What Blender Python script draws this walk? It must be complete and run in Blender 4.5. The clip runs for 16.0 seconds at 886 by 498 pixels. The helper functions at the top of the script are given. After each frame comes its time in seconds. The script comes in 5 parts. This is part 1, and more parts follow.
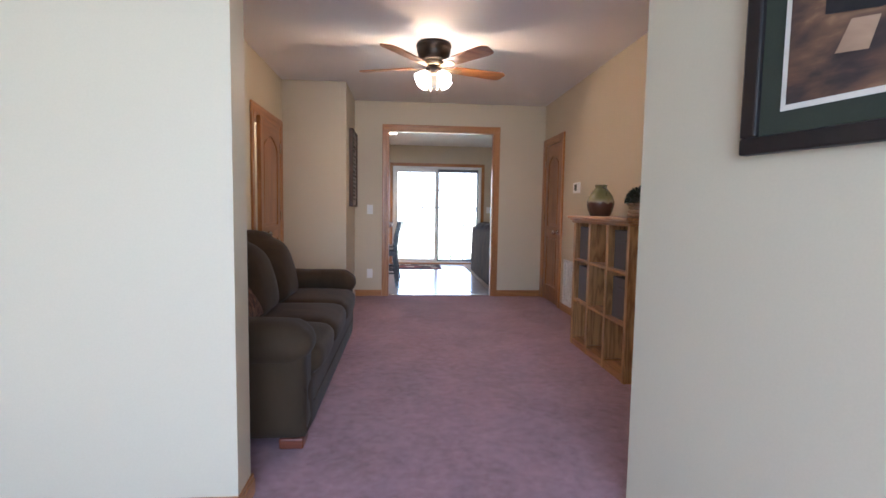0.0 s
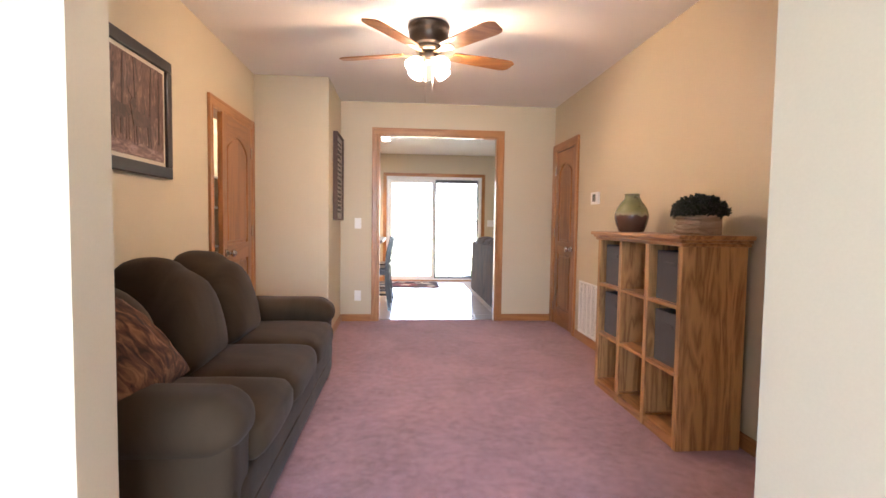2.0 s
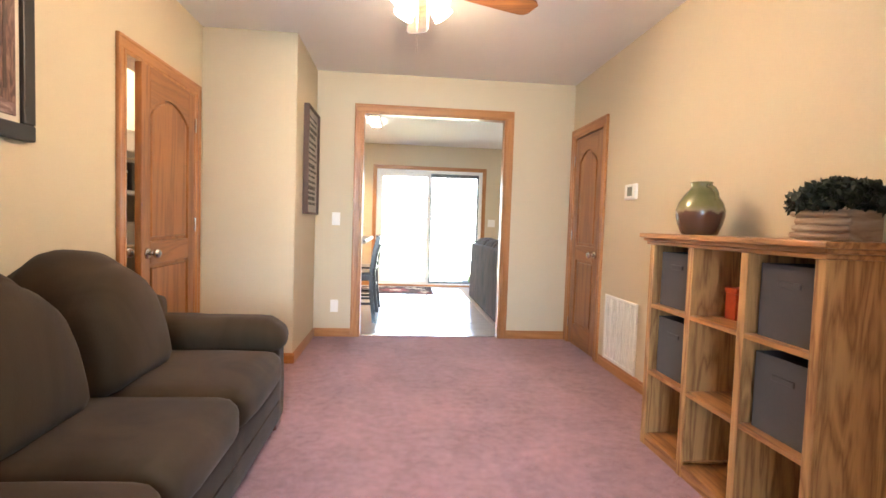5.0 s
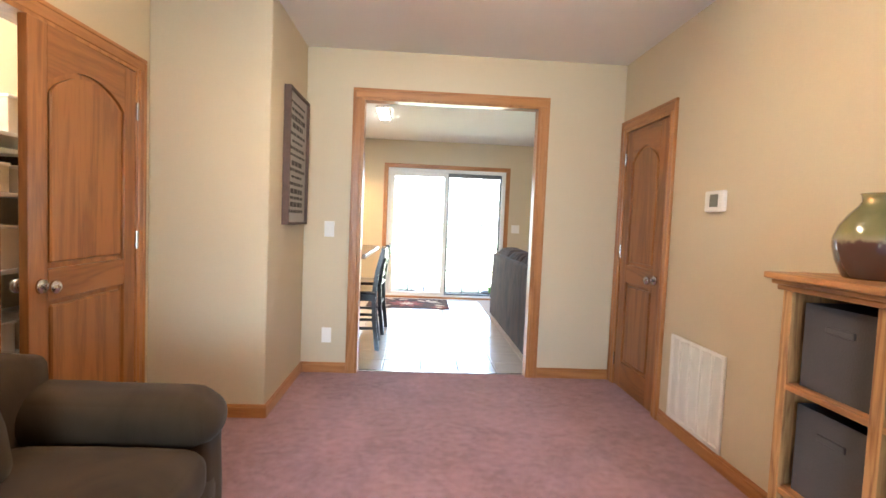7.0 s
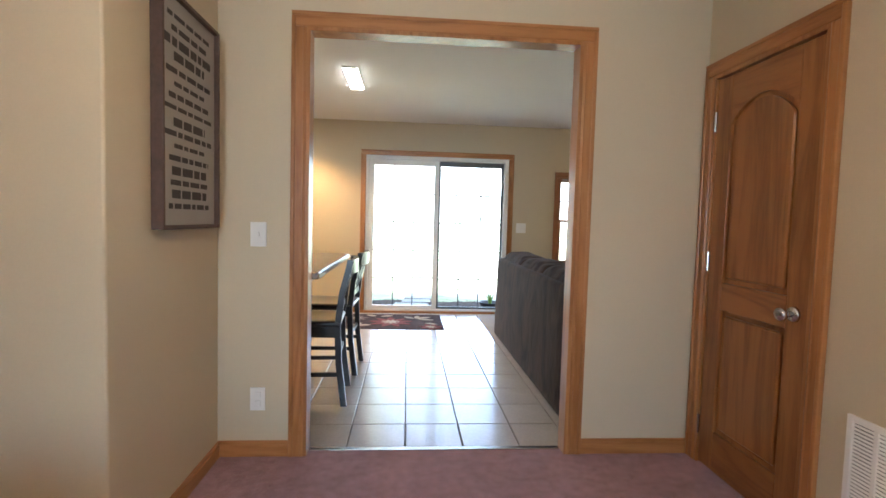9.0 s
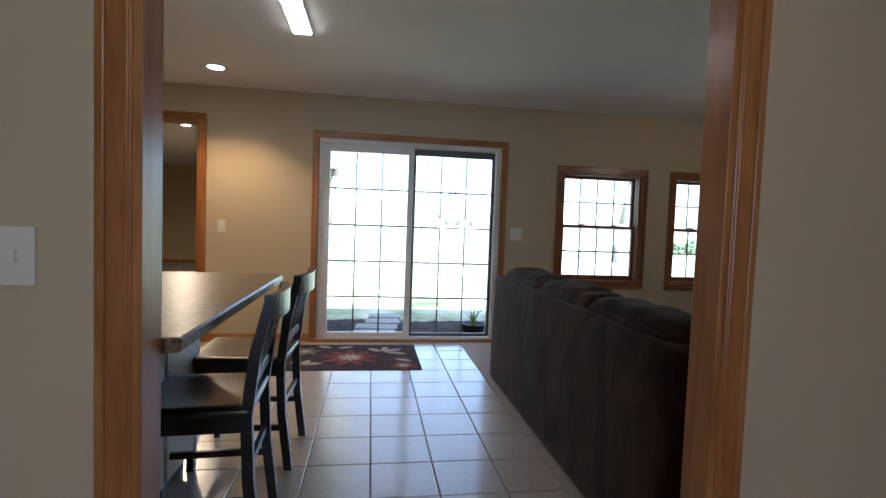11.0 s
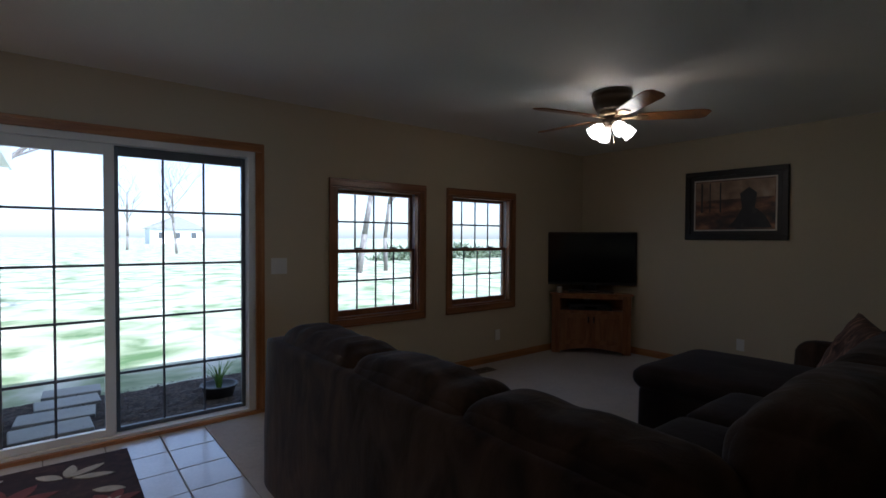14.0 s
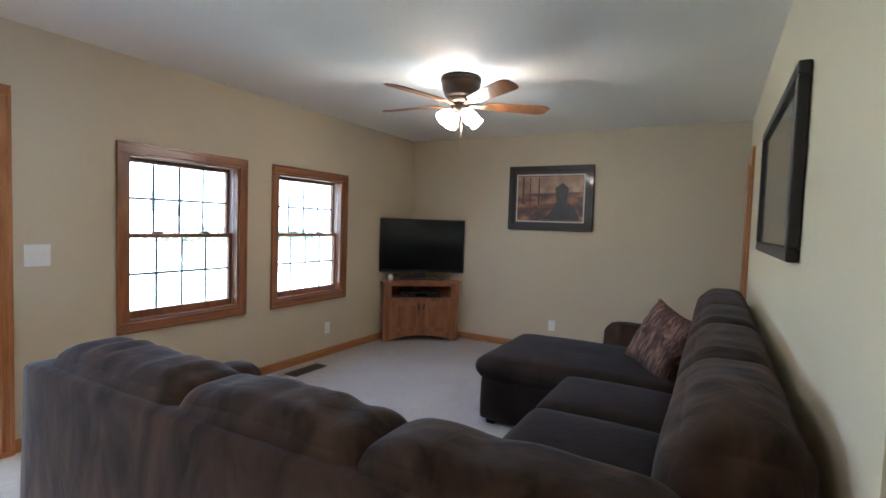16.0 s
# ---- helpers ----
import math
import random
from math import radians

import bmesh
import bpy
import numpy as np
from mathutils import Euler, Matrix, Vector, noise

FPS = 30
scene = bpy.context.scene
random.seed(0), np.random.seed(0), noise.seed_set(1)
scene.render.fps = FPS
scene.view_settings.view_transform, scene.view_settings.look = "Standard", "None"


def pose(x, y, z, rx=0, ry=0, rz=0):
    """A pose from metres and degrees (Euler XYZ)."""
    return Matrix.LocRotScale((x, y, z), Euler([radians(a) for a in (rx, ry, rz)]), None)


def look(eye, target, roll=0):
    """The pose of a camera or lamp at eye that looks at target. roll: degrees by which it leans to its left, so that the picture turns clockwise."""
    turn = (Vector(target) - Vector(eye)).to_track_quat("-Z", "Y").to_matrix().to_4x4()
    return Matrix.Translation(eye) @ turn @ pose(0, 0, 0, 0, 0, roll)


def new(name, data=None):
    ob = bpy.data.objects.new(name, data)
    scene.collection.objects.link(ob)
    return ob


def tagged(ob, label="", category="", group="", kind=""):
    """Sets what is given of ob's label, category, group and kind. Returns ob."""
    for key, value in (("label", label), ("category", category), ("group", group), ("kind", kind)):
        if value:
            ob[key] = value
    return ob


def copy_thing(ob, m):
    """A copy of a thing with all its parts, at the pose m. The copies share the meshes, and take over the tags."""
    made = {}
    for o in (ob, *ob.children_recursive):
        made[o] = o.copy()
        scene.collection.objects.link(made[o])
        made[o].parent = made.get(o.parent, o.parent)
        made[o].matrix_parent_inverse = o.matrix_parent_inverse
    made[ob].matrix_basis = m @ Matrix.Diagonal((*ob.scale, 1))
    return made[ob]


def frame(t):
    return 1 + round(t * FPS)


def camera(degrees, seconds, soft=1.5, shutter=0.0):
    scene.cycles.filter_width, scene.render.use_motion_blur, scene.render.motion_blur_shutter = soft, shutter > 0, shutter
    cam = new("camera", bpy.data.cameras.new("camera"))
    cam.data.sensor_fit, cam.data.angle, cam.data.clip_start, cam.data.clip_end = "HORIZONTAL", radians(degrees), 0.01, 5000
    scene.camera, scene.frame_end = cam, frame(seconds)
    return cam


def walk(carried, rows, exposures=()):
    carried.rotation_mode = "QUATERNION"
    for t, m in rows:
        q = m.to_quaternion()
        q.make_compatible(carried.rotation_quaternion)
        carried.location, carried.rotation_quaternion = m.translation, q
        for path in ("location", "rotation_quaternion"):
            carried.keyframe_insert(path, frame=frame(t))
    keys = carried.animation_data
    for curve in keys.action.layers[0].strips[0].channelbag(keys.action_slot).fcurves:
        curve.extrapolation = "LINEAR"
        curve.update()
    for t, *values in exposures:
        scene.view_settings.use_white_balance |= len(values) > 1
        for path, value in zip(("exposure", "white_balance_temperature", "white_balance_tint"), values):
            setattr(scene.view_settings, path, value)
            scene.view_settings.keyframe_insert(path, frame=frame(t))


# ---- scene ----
cam = camera(84.5, 16.0, soft=1.6)
PATH = [
    (0, (0.219, 0.291, 1.099), (0.376, 2.279, 0.942), 0.9),
    (0.5, (0.203, 0.486, 1.099), (0.373, 2.473, 0.942), 1.9),
    (1, (0.195, 0.648, 1.110), (0.374, 2.634, 0.960), 2.2),
    (1.5, (0.226, 0.819, 1.099), (0.4, 2.808, 0.98), 0.7),
    (2, (0.278, 1.0, 1.115), (0.443, 2.99, 1.009), 0.8),
    (2.5, (0.313, 1.135, 1.096), (0.461, 3.128, 1.013), 0.4),
    (3, (0.332, 1.277, 1.113), (0.46, 3.27, 1.004), 1.0),
    (3.5, (0.323, 1.414, 1.085), (0.46, 3.406, 0.968), 1.5),
    (5.8, (0.384, 2.234, 1.087), (0.575, 4.223, 0.997), 1.8),
    (6, (0.388, 2.318, 1.101), (0.551, 4.309, 1.013), 1.9),
    (6.5, (0.405, 2.531, 1.164), (0.516, 4.525, 1.063), 2.3),
    (7, (0.447, 2.773, 1.189), (0.553, 4.767, 1.078), 2.4),
    (7.5, (0.474, 3.083, 1.196), (0.575, 5.077, 1.079), 2.3),
    (8, (0.475, 3.424, 1.198), (0.601, 5.417, 1.079), 1.7),
    (8.2, (0.472, 3.553, 1.199), (0.611, 5.545, 1.08), 1.5),
    (10.3, (0.54, 4.978, 1.174), (0.711, 6.967, 1.061), 2.0),
    (10.5, (0.517, 5.112, 1.203), (0.712, 7.099, 1.084), 2.1),
    (11, (0.481, 5.413, 1.193), (0.774, 7.389, 1.093), 2.1),
    (11.5, (0.456, 5.633, 1.19), (0.893, 7.584, 1.121), 1.7),
    (12, (0.469, 5.835, 1.245), (1.047, 7.748, 1.178), 1.6),
    (12.5, (0.5, 5.99, 1.286), (1.221, 7.854, 1.228), 1.2),
    (13, (0.531, 6.161, 1.305), (1.411, 7.957, 1.251), 1.0),
    (13.5, (0.534, 6.338, 1.321), (1.623, 8.016, 1.274), 0.8),
    (14, (0.567, 6.492, 1.345), (1.818, 8.052, 1.3), 0.3),
    (14.5, (0.601, 6.623, 1.338), (2.005, 8.046, 1.288), 0.1),
    (15, (0.644, 6.713, 1.365), (2.181, 7.99, 1.291), 0.4),
    (15.5, (0.644, 6.842, 1.365), (2.301, 7.958, 1.276), 1.1),
    (16, (0.648, 6.877, 1.377), (2.392, 7.85, 1.274), 1.9),
]
EXPOSURES = [(0, 2.7, 5450, 17), (0.5, 2.55, 5550, 17), (1.0, 2.75, 5700, 18), (2.0, 3.65, 6100, 18), (3.5, 4.15, 6150, 15), (6.0, 4.0, 5800, 7), (8.2, 3.55, 5750, 7),
             (10.3, 2.35, 5300, 7), (11.0, 1.9, 5200, 8), (12.0, 1.2, 5050, 10), (13.0, 0.6, 5000, 11), (14.0, 0.7, 5050, 11),
             (14.6, 1.4, 5050, 10), (15.2, 2.6, 4950, 9), (16.0, 3.5, 4850, 8)]
walk(cam, [(t, look(eye, target, roll)) for t, eye, target, roll in PATH], EXPOSURES)

# ---- world, sun, lamps ----
H = 2.44
HF = 2.40
SUN_EL, SUN_AZ = radians(52), radians(160)
world = bpy.data.worlds.new("sky")
scene.world = world
world.use_nodes = True
wn = world.node_tree.nodes
wn.clear()
sky = wn.new("ShaderNodeTexSky")
sky.sky_type, sky.sun_disc, sky.sun_elevation, sky.sun_rotation = "NISHITA", False, SUN_EL, SUN_AZ
bg = wn.new("ShaderNodeBackground")
bg.inputs[1].default_value = 0.15
wout = wn.new("ShaderNodeOutputWorld")
haze = wn.new("ShaderNodeHueSaturation")
haze.inputs["Saturation"].default_value, haze.inputs["Value"].default_value = 0.7, 1.15
world.node_tree.links.new(sky.outputs[0], haze.inputs["Color"])
world.node_tree.links.new(haze.outputs[0], bg.inputs[0])
world.node_tree.links.new(bg.outputs[0], wout.inputs[0])


def lamp(name, kind, m, energy, colour, size=0.05, size_y=None):
    data = bpy.data.lights.new(name, kind)
    data.energy, data.color = energy, colour
    if kind == "AREA":
        data.size = size
        if size_y:
            data.shape, data.size_y = "RECTANGLE", size_y
    elif kind == "SUN":
        data.angle = radians(0.5)
    else:
        data.shadow_soft_size = size
    ob = new(name, data)
    ob.matrix_world = m
    return ob


sun_dir = Vector((math.sin(SUN_AZ) * math.cos(SUN_EL), math.cos(SUN_AZ) * math.cos(SUN_EL), math.sin(SUN_EL)))
lamp("sun", "SUN", look(sun_dir * 40, (0, 0, 0)), 5.0, (1.0, 0.95, 0.87))
lamp("entry_window_daylight", "AREA", look((0.1, -2.1, 1.35), (0.3, 2.0, 1.25)), 15.5, (0.44, 0.71, 1.0), 2.6, 1.7)
lamp("fan_lamp_living", "POINT", pose(0.44, 4.35, 2.10), 4.1, (1.0, 0.65, 0.36), 0.04)
lamp("fan_lamp_family", "POINT", pose(3.72, 8.49, 2.06), 1.15, (1.0, 0.66, 0.36), 0.04)
# the spot at (-2.0, 8.4) is an unseen fill added for the kitchen
for lx, ly, watts in ((-0.8, 9.66, 22), (0.0, 8.4, 3), (-2.0, 8.4, 9)):
    spot = lamp("recessed_lamp", "SPOT", look((lx, ly, HF - 0.04), (lx, ly, 0)), watts, (1.0, 0.60, 0.27), 0.11)
    spot.data.spot_size, spot.data.spot_blend = radians(120), 0.6
# added fill to brighten the cupboard; no lamp is known there
lamp("store_lamp", "POINT", pose(-1.5, 4.9, 2.3), 3.0, (1.0, 0.88, 0.75), 0.08)
side = lamp("side_room_lamp", "SPOT", look((-2.1, 12.67, H - 0.04), (-2.1, 12.67, 0)), 45, (1.0, 0.72, 0.42), 0.08)
side.data.spot_size, side.data.spot_blend = radians(165), 0.3


# ---- materials ----
def shader(name):
    m = bpy.data.materials.new(name)
    m.use_nodes = True
    nt = m.node_tree
    return m, nt, nt.nodes["Principled BSDF"]


def node(nt, kind, **inputs):
    n = nt.nodes.new(kind)
    for k, v in inputs.items():
        n.inputs[k.replace("_", " ")].default_value = v
    return n


def coords(nt, scale=(1, 1, 1)):
    tc = nt.nodes.new("ShaderNodeTexCoord")
    mp = nt.nodes.new("ShaderNodeMapping")
    mp.inputs["Scale"].default_value = scale
    nt.links.new(tc.outputs["Object"], mp.inputs["Vector"])
    return mp.outputs["Vector"]


def ramp(nt, fac, stops):
    r = nt.nodes.new("ShaderNodeValToRGB")
    el = r.color_ramp.elements
    while len(el) < len(stops):
        el.new(0.5)
    for e, (p, c) in zip(el, stops):
        e.position, e.color = p, (*c, 1)
    nt.links.new(fac, r.inputs["Fac"])
    return r.outputs["Color"]


def bump(nt, p, height, strength, distance):
    b = node(nt, "ShaderNodeBump", Strength=strength, Distance=distance)
    nt.links.new(height, b.inputs["Height"])
    nt.links.new(b.outputs["Normal"], p.inputs["Normal"])


def mixed(c, k):
    return tuple(min(1, v * k) for v in c)


def surface(name, colour, rough=0.6, big=2.0, fine=60.0, vary=0.12, relief=0.15, depth=0.002, metal=0.0, sheen=0.0, coat=0.0, coat_rough=0.03):
    """Paint, plastic, cloth, stone: one colour with broad and fine variation and a fine relief."""
    m, nt, p = shader(name)
    v = coords(nt)
    a = node(nt, "ShaderNodeTexNoise", Scale=big, Detail=4.0)
    b = node(nt, "ShaderNodeTexNoise", Scale=fine, Detail=5.0)
    for n in (a, b):
        nt.links.new(v, n.inputs["Vector"])
    s = nt.nodes.new("ShaderNodeMath")
    s.operation = "ADD"
    nt.links.new(a.outputs["Fac"], s.inputs[0])
    nt.links.new(b.outputs["Fac"], s.inputs[1])
    h = nt.nodes.new("ShaderNodeMath")
    h.operation, h.inputs[1].default_value = "MULTIPLY", 0.5
    nt.links.new(s.outputs[0], h.inputs[0])
    nt.links.new(ramp(nt, h.outputs[0], [(0.3, mixed(colour, 1 - vary)), (0.7, mixed(colour, 1 + vary))]), p.inputs["Base Color"])
    p.inputs["Roughness"].default_value, p.inputs["Metallic"].default_value = rough, metal
    p.inputs["Sheen Weight"].default_value = sheen
    p.inputs["Coat Weight"].default_value, p.inputs["Coat Roughness"].default_value = coat, coat_rough
    if relief:
        bump(nt, p, b.outputs["Fac"], relief, depth)
    return m


def wood(name, dark, light, axis="z", rough=0.34, size=1.0, coat=0.2, figure=7.0):
    """Straight-grained timber with cathedral figure; the grain runs along the axis."""
    m, nt, p = shader(name)
    sc = {"x": (0.9, 9, 9), "y": (9, 0.9, 9), "z": (9, 9, 0.9)}[axis]
    v = coords(nt, tuple(c * size for c in sc))
    info = nt.nodes.new("ShaderNodeObjectInfo")
    add = nt.nodes.new("ShaderNodeVectorMath")
    add.operation = "ADD"
    wide = nt.nodes.new("ShaderNodeMath")
    wide.operation, wide.inputs[1].default_value = "MULTIPLY", 37.0
    nt.links.new(info.outputs["Random"], wide.inputs[0])
    nt.links.new(v, add.inputs[0])
    nt.links.new(wide.outputs[0], add.inputs[1])
    n1 = node(nt, "ShaderNodeTexNoise", Scale=1.0, Detail=3.0, Distortion=0.6)
    nt.links.new(add.outputs[0], n1.inputs["Vector"])
    rings = nt.nodes.new("ShaderNodeMath")
    rings.operation, rings.inputs[1].default_value = "MULTIPLY", figure
    nt.links.new(n1.outputs["Fac"], rings.inputs[0])
    fr = nt.nodes.new("ShaderNodeMath")
    fr.operation, fr.inputs[1].default_value = "PINGPONG", 1.0
    nt.links.new(rings.outputs[0], fr.inputs[0])
    n2 = node(nt, "ShaderNodeTexNoise", Scale=14.0, Detail=6.0)
    nt.links.new(add.outputs[0], n2.inputs["Vector"])
    mx = nt.nodes.new("ShaderNodeMath")
    mx.operation = "MULTIPLY_ADD"
    mx.inputs[1].default_value = 0.55
    nt.links.new(fr.outputs[0], mx.inputs[0])
    half = nt.nodes.new("ShaderNodeMath")
    half.operation, half.inputs[1].default_value = "MULTIPLY", 0.5
    nt.links.new(n2.outputs["Fac"], half.inputs[0])
    nt.links.new(half.outputs[0], mx.inputs[2])
    mid = tuple((a + b) / 2 for a, b in zip(dark, light))
    nt.links.new(ramp(nt, mx.outputs[0], [(0.14, dark), (0.42, mid), (0.72, light)]), p.inputs["Base Color"])
    p.inputs["Roughness"].default_value = rough
    p.inputs["Coat Weight"].default_value, p.inputs["Coat Roughness"].default_value = coat, 0.25
    bump(nt, p, mx.outputs[0], 0.12, 0.001)
    return m


def carpet(name, colour, vary):
    m, nt, p = shader(name)
    v = coords(nt)
    a = node(nt, "ShaderNodeTexNoise", Scale=2.3, Detail=5.0, Distortion=0.5)
    b = node(nt, "ShaderNodeTexNoise", Scale=260.0, Detail=3.0)
    c = node(nt, "ShaderNodeTexNoise", Scale=22.0, Detail=4.0)
    for n in (a, b, c):
        nt.links.new(v, n.inputs["Vector"])
    s = nt.nodes.new("ShaderNodeMath")
    s.operation = "ADD"
    nt.links.new(a.outputs["Fac"], s.inputs[0])
    nt.links.new(b.outputs["Fac"], s.inputs[1])
    s2 = nt.nodes.new("ShaderNodeMath")
    s2.operation = "ADD"
    nt.links.new(s.outputs[0], s2.inputs[0])
    nt.links.new(c.outputs["Fac"], s2.inputs[1])
    h = nt.nodes.new("ShaderNodeMath")
    h.operation, h.inputs[1].default_value = "MULTIPLY", 0.3333
    nt.links.new(s2.outputs[0], h.inputs[0])
    nt.links.new(ramp(nt, h.outputs[0], [(0.36, mixed(colour, 1 - vary)), (0.64, mixed(colour, 1 + vary))]), p.inputs["Base Color"])
    p.inputs["Roughness"].default_value, p.inputs["Sheen Weight"].default_value = 0.95, 0.25
    p.inputs["Specular IOR Level"].default_value = 0.1
    bump(nt, p, s2.outputs[0], 0.7, 0.006)
    return m


def plush(name, dark, light, sheen, patch=5.0, crush=0.0):
    """Suede and velvet: nap brushed in patches, a soft sheen at grazing angles."""
    m, nt, p = shader(name)
    v = coords(nt, (1, 1, 0.45))
    a = node(nt, "ShaderNodeTexNoise", Scale=patch, Detail=5.0, Distortion=1.2)
    b = node(nt, "ShaderNodeTexNoise", Scale=180.0, Detail=3.0)
    nt.links.new(v, a.inputs["Vector"])
    nt.links.new(v, b.inputs["Vector"])
    nt.links.new(ramp(nt, a.outputs["Fac"], [(0.32, dark), (0.68, light)]), p.inputs["Base Color"])
    p.inputs["Roughness"].default_value = 0.85
    p.inputs["Specular IOR Level"].default_value = 0.15
    p.inputs["Sheen Weight"].default_value, p.inputs["Sheen Roughness"].default_value = sheen, 0.4
    bump(nt, p, b.outputs["Fac"], 0.25, 0.002)
    if crush:
        c = node(nt, "ShaderNodeTexNoise", Scale=9.0, Detail=3.0, Distortion=1.8)
        nt.links.new(v, c.inputs["Vector"])
        big = node(nt, "ShaderNodeBump", Strength=crush, Distance=0.03)
        nt.links.new(c.outputs["Fac"], big.inputs["Height"])
        last = [n for n in nt.nodes if n.type == "BUMP" and n != big][0]
        nt.links.new(big.outputs["Normal"], last.inputs["Normal"])
    return m


def glow(name, colour, strength):
    m, nt, p = shader(name)
    p.inputs["Base Color"].default_value = (0.9, 0.88, 0.84, 1)
    p.inputs["Emission Color"].default_value, p.inputs["Emission Strength"].default_value = (*colour, 1), strength
    return m


def pane_glass(name):
    m = bpy.data.materials.new(name)
    m.use_nodes = True
    nt = m.node_tree
    nt.nodes.remove(nt.nodes["Principled BSDF"])
    clear, gloss = nt.nodes.new("ShaderNodeBsdfTransparent"), nt.nodes.new("ShaderNodeBsdfGlossy")
    gloss.inputs["Roughness"].default_value = 0.02
    lw = node(nt, "ShaderNodeLayerWeight", Blend=0.5)
    fr = nt.nodes.new("ShaderNodeMath")
    fr.operation, fr.inputs[1].default_value = "POWER", 5.0
    nt.links.new(lw.outputs["Facing"], fr.inputs[0])
    mix = nt.nodes.new("ShaderNodeMixShader")
    nt.links.new(fr.outputs[0], mix.inputs[0])
    nt.links.new(clear.outputs[0], mix.inputs[1])
    nt.links.new(gloss.outputs[0], mix.inputs[2])
    nt.links.new(mix.outputs[0], nt.nodes["Material Output"].inputs["Surface"])
    return m


def patches(name, stops, scale, distort=0.8, rough=0.5, stretch=(1, 1, 1), gloss=0.0):
    """Soft patches of several colours, as in paintings, glazes, bark and fur."""
    m, nt, p = shader(name)
    v = coords(nt, stretch)
    a = node(nt, "ShaderNodeTexNoise", Scale=scale, Detail=6.0, Distortion=distort)
    nt.links.new(v, a.inputs["Vector"])
    nt.links.new(ramp(nt, a.outputs["Fac"], stops), p.inputs["Base Color"])
    p.inputs["Roughness"].default_value, p.inputs["Coat Weight"].default_value = rough, gloss
    bump(nt, p, a.outputs["Fac"], 0.2, 0.002)
    return m


PAINT = surface("tan_wall_paint", (0.57, 0.488, 0.342), 0.55, 1.2, 140, 0.03, 0.10, 0.001)
CEIL = surface("ceiling_paint", (0.82, 0.81, 0.79), 0.8, 1.5, 110, 0.03, 0.25, 0.002)
MAUVE = carpet("mauve_carpet", (0.335, 0.188, 0.212), 0.34)
BEIGE = carpet("beige_carpet", (0.42, 0.38, 0.345), 0.12)
OAK = wood("oak_upright", (0.27, 0.100, 0.024), (0.42, 0.185, 0.055))
OAK_X = wood("oak_along_x", (0.27, 0.100, 0.024), (0.42, 0.185, 0.055), "x")
OAK_Y = wood("oak_along_y", (0.27, 0.100, 0.024), (0.42, 0.185, 0.055), "y")
SHELF = wood("shelf_oak_upright", (0.22, 0.088, 0.026), (0.52, 0.285, 0.105), "z", 0.45, 1.3, 0.1, 11.0)
SHELF_Y = wood("shelf_oak_along_y", (0.18, 0.065, 0.018), (0.44, 0.21, 0.072), "y", 0.4, 1.1, 0.1, 10.0)
# redder than the other oak, and darkened for the backlight at the windows
TRIM = wood("window_trim_upright", (0.17, 0.062, 0.021), (0.30, 0.122, 0.046))
TRIM_X = wood("window_trim_across", (0.17, 0.062, 0.021), (0.30, 0.122, 0.046), "x")
DOOR = wood("door_oak_upright", (0.19, 0.066, 0.014), (0.33, 0.130, 0.032))
DOOR_Y = wood("door_oak_across", (0.19, 0.066, 0.014), (0.33, 0.130, 0.032), "y")
STANDWOOD = wood("stand_oak", (0.19, 0.068, 0.026), (0.33, 0.138, 0.056), "z", 0.45)
BLADE = wood("fan_blade_wood", (0.20, 0.07, 0.018), (0.38, 0.16, 0.05), "x", 0.3)
BLACKWOOD = wood("black_stained_wood", (0.006, 0.005, 0.005), (0.015, 0.013, 0.012), "z", 0.3, 1.0, 0.3)
OLIVE = plush("olive_brown_suede", (0.031, 0.0195, 0.0107), (0.060, 0.0375, 0.0205), 0.07, 3.0)
VELVET = plush("brown_velvet", (0.013, 0.0066, 0.004), (0.060, 0.033, 0.0195), 0.09, 6.0, 0.14)
SEATVELVET = plush("dark_brown_chenille", (0.014, 0.008, 0.0062), (0.027, 0.0165, 0.013), 0.07, 4.0, 0.12)
WHITE = surface("white_vinyl", (0.78, 0.78, 0.77), 0.35, 3, 90, 0.03, 0.03)
PLATE = surface("white_plastic", (0.80, 0.79, 0.76), 0.3, 5, 120, 0.02, 0.0)
GREY = surface("grey_screen_frame", (0.10, 0.105, 0.11), 0.4, 4, 90, 0.08, 0.05, metal=0.2)
NICKEL = surface("satin_nickel", (0.62, 0.60, 0.56), 0.25, 5, 140, 0.05, 0.0, metal=1.0)
BRONZE = surface("dark_bronze", (0.060, 0.042, 0.030), 0.35, 9, 90, 0.2, 0.05, metal=0.8)
FRAMEBLACK = surface("dark_frame_wood", (0.012, 0.008, 0.007), 0.45, 12, 70, 0.3, 0.1, coat=0.08)
MATGREEN = surface("dark_green_mount", (0.030, 0.034, 0.020), 0.9, 8, 150, 0.1, 0.1)
MATCREAM = surface("cream_mount", (0.66, 0.60, 0.50), 0.9, 8, 150, 0.05, 0.05)
FABRICBIN = surface("dark_grey_fabric", (0.055, 0.047, 0.045), 0.95, 6, 220, 0.15, 0.5, sheen=0.2)
SCREEN = surface("tv_screen", (0.006, 0.007, 0.009), 0.12, 2, 40, 0.05, 0.0)
BLACKPLASTIC = surface("black_plastic", (0.012, 0.012, 0.013), 0.35, 6, 80, 0.1, 0.0)
GLASS = pane_glass("window_glass")
TILE = surface("glazed_floor_tile", (0.50, 0.46, 0.41), 0.3, 5, 60, 0.12, 0.08, 0.001, coat=1.0, coat_rough=0.16)
GROUT = surface("tile_grout", (0.20, 0.175, 0.15), 0.9, 20, 200, 0.15, 0.3)
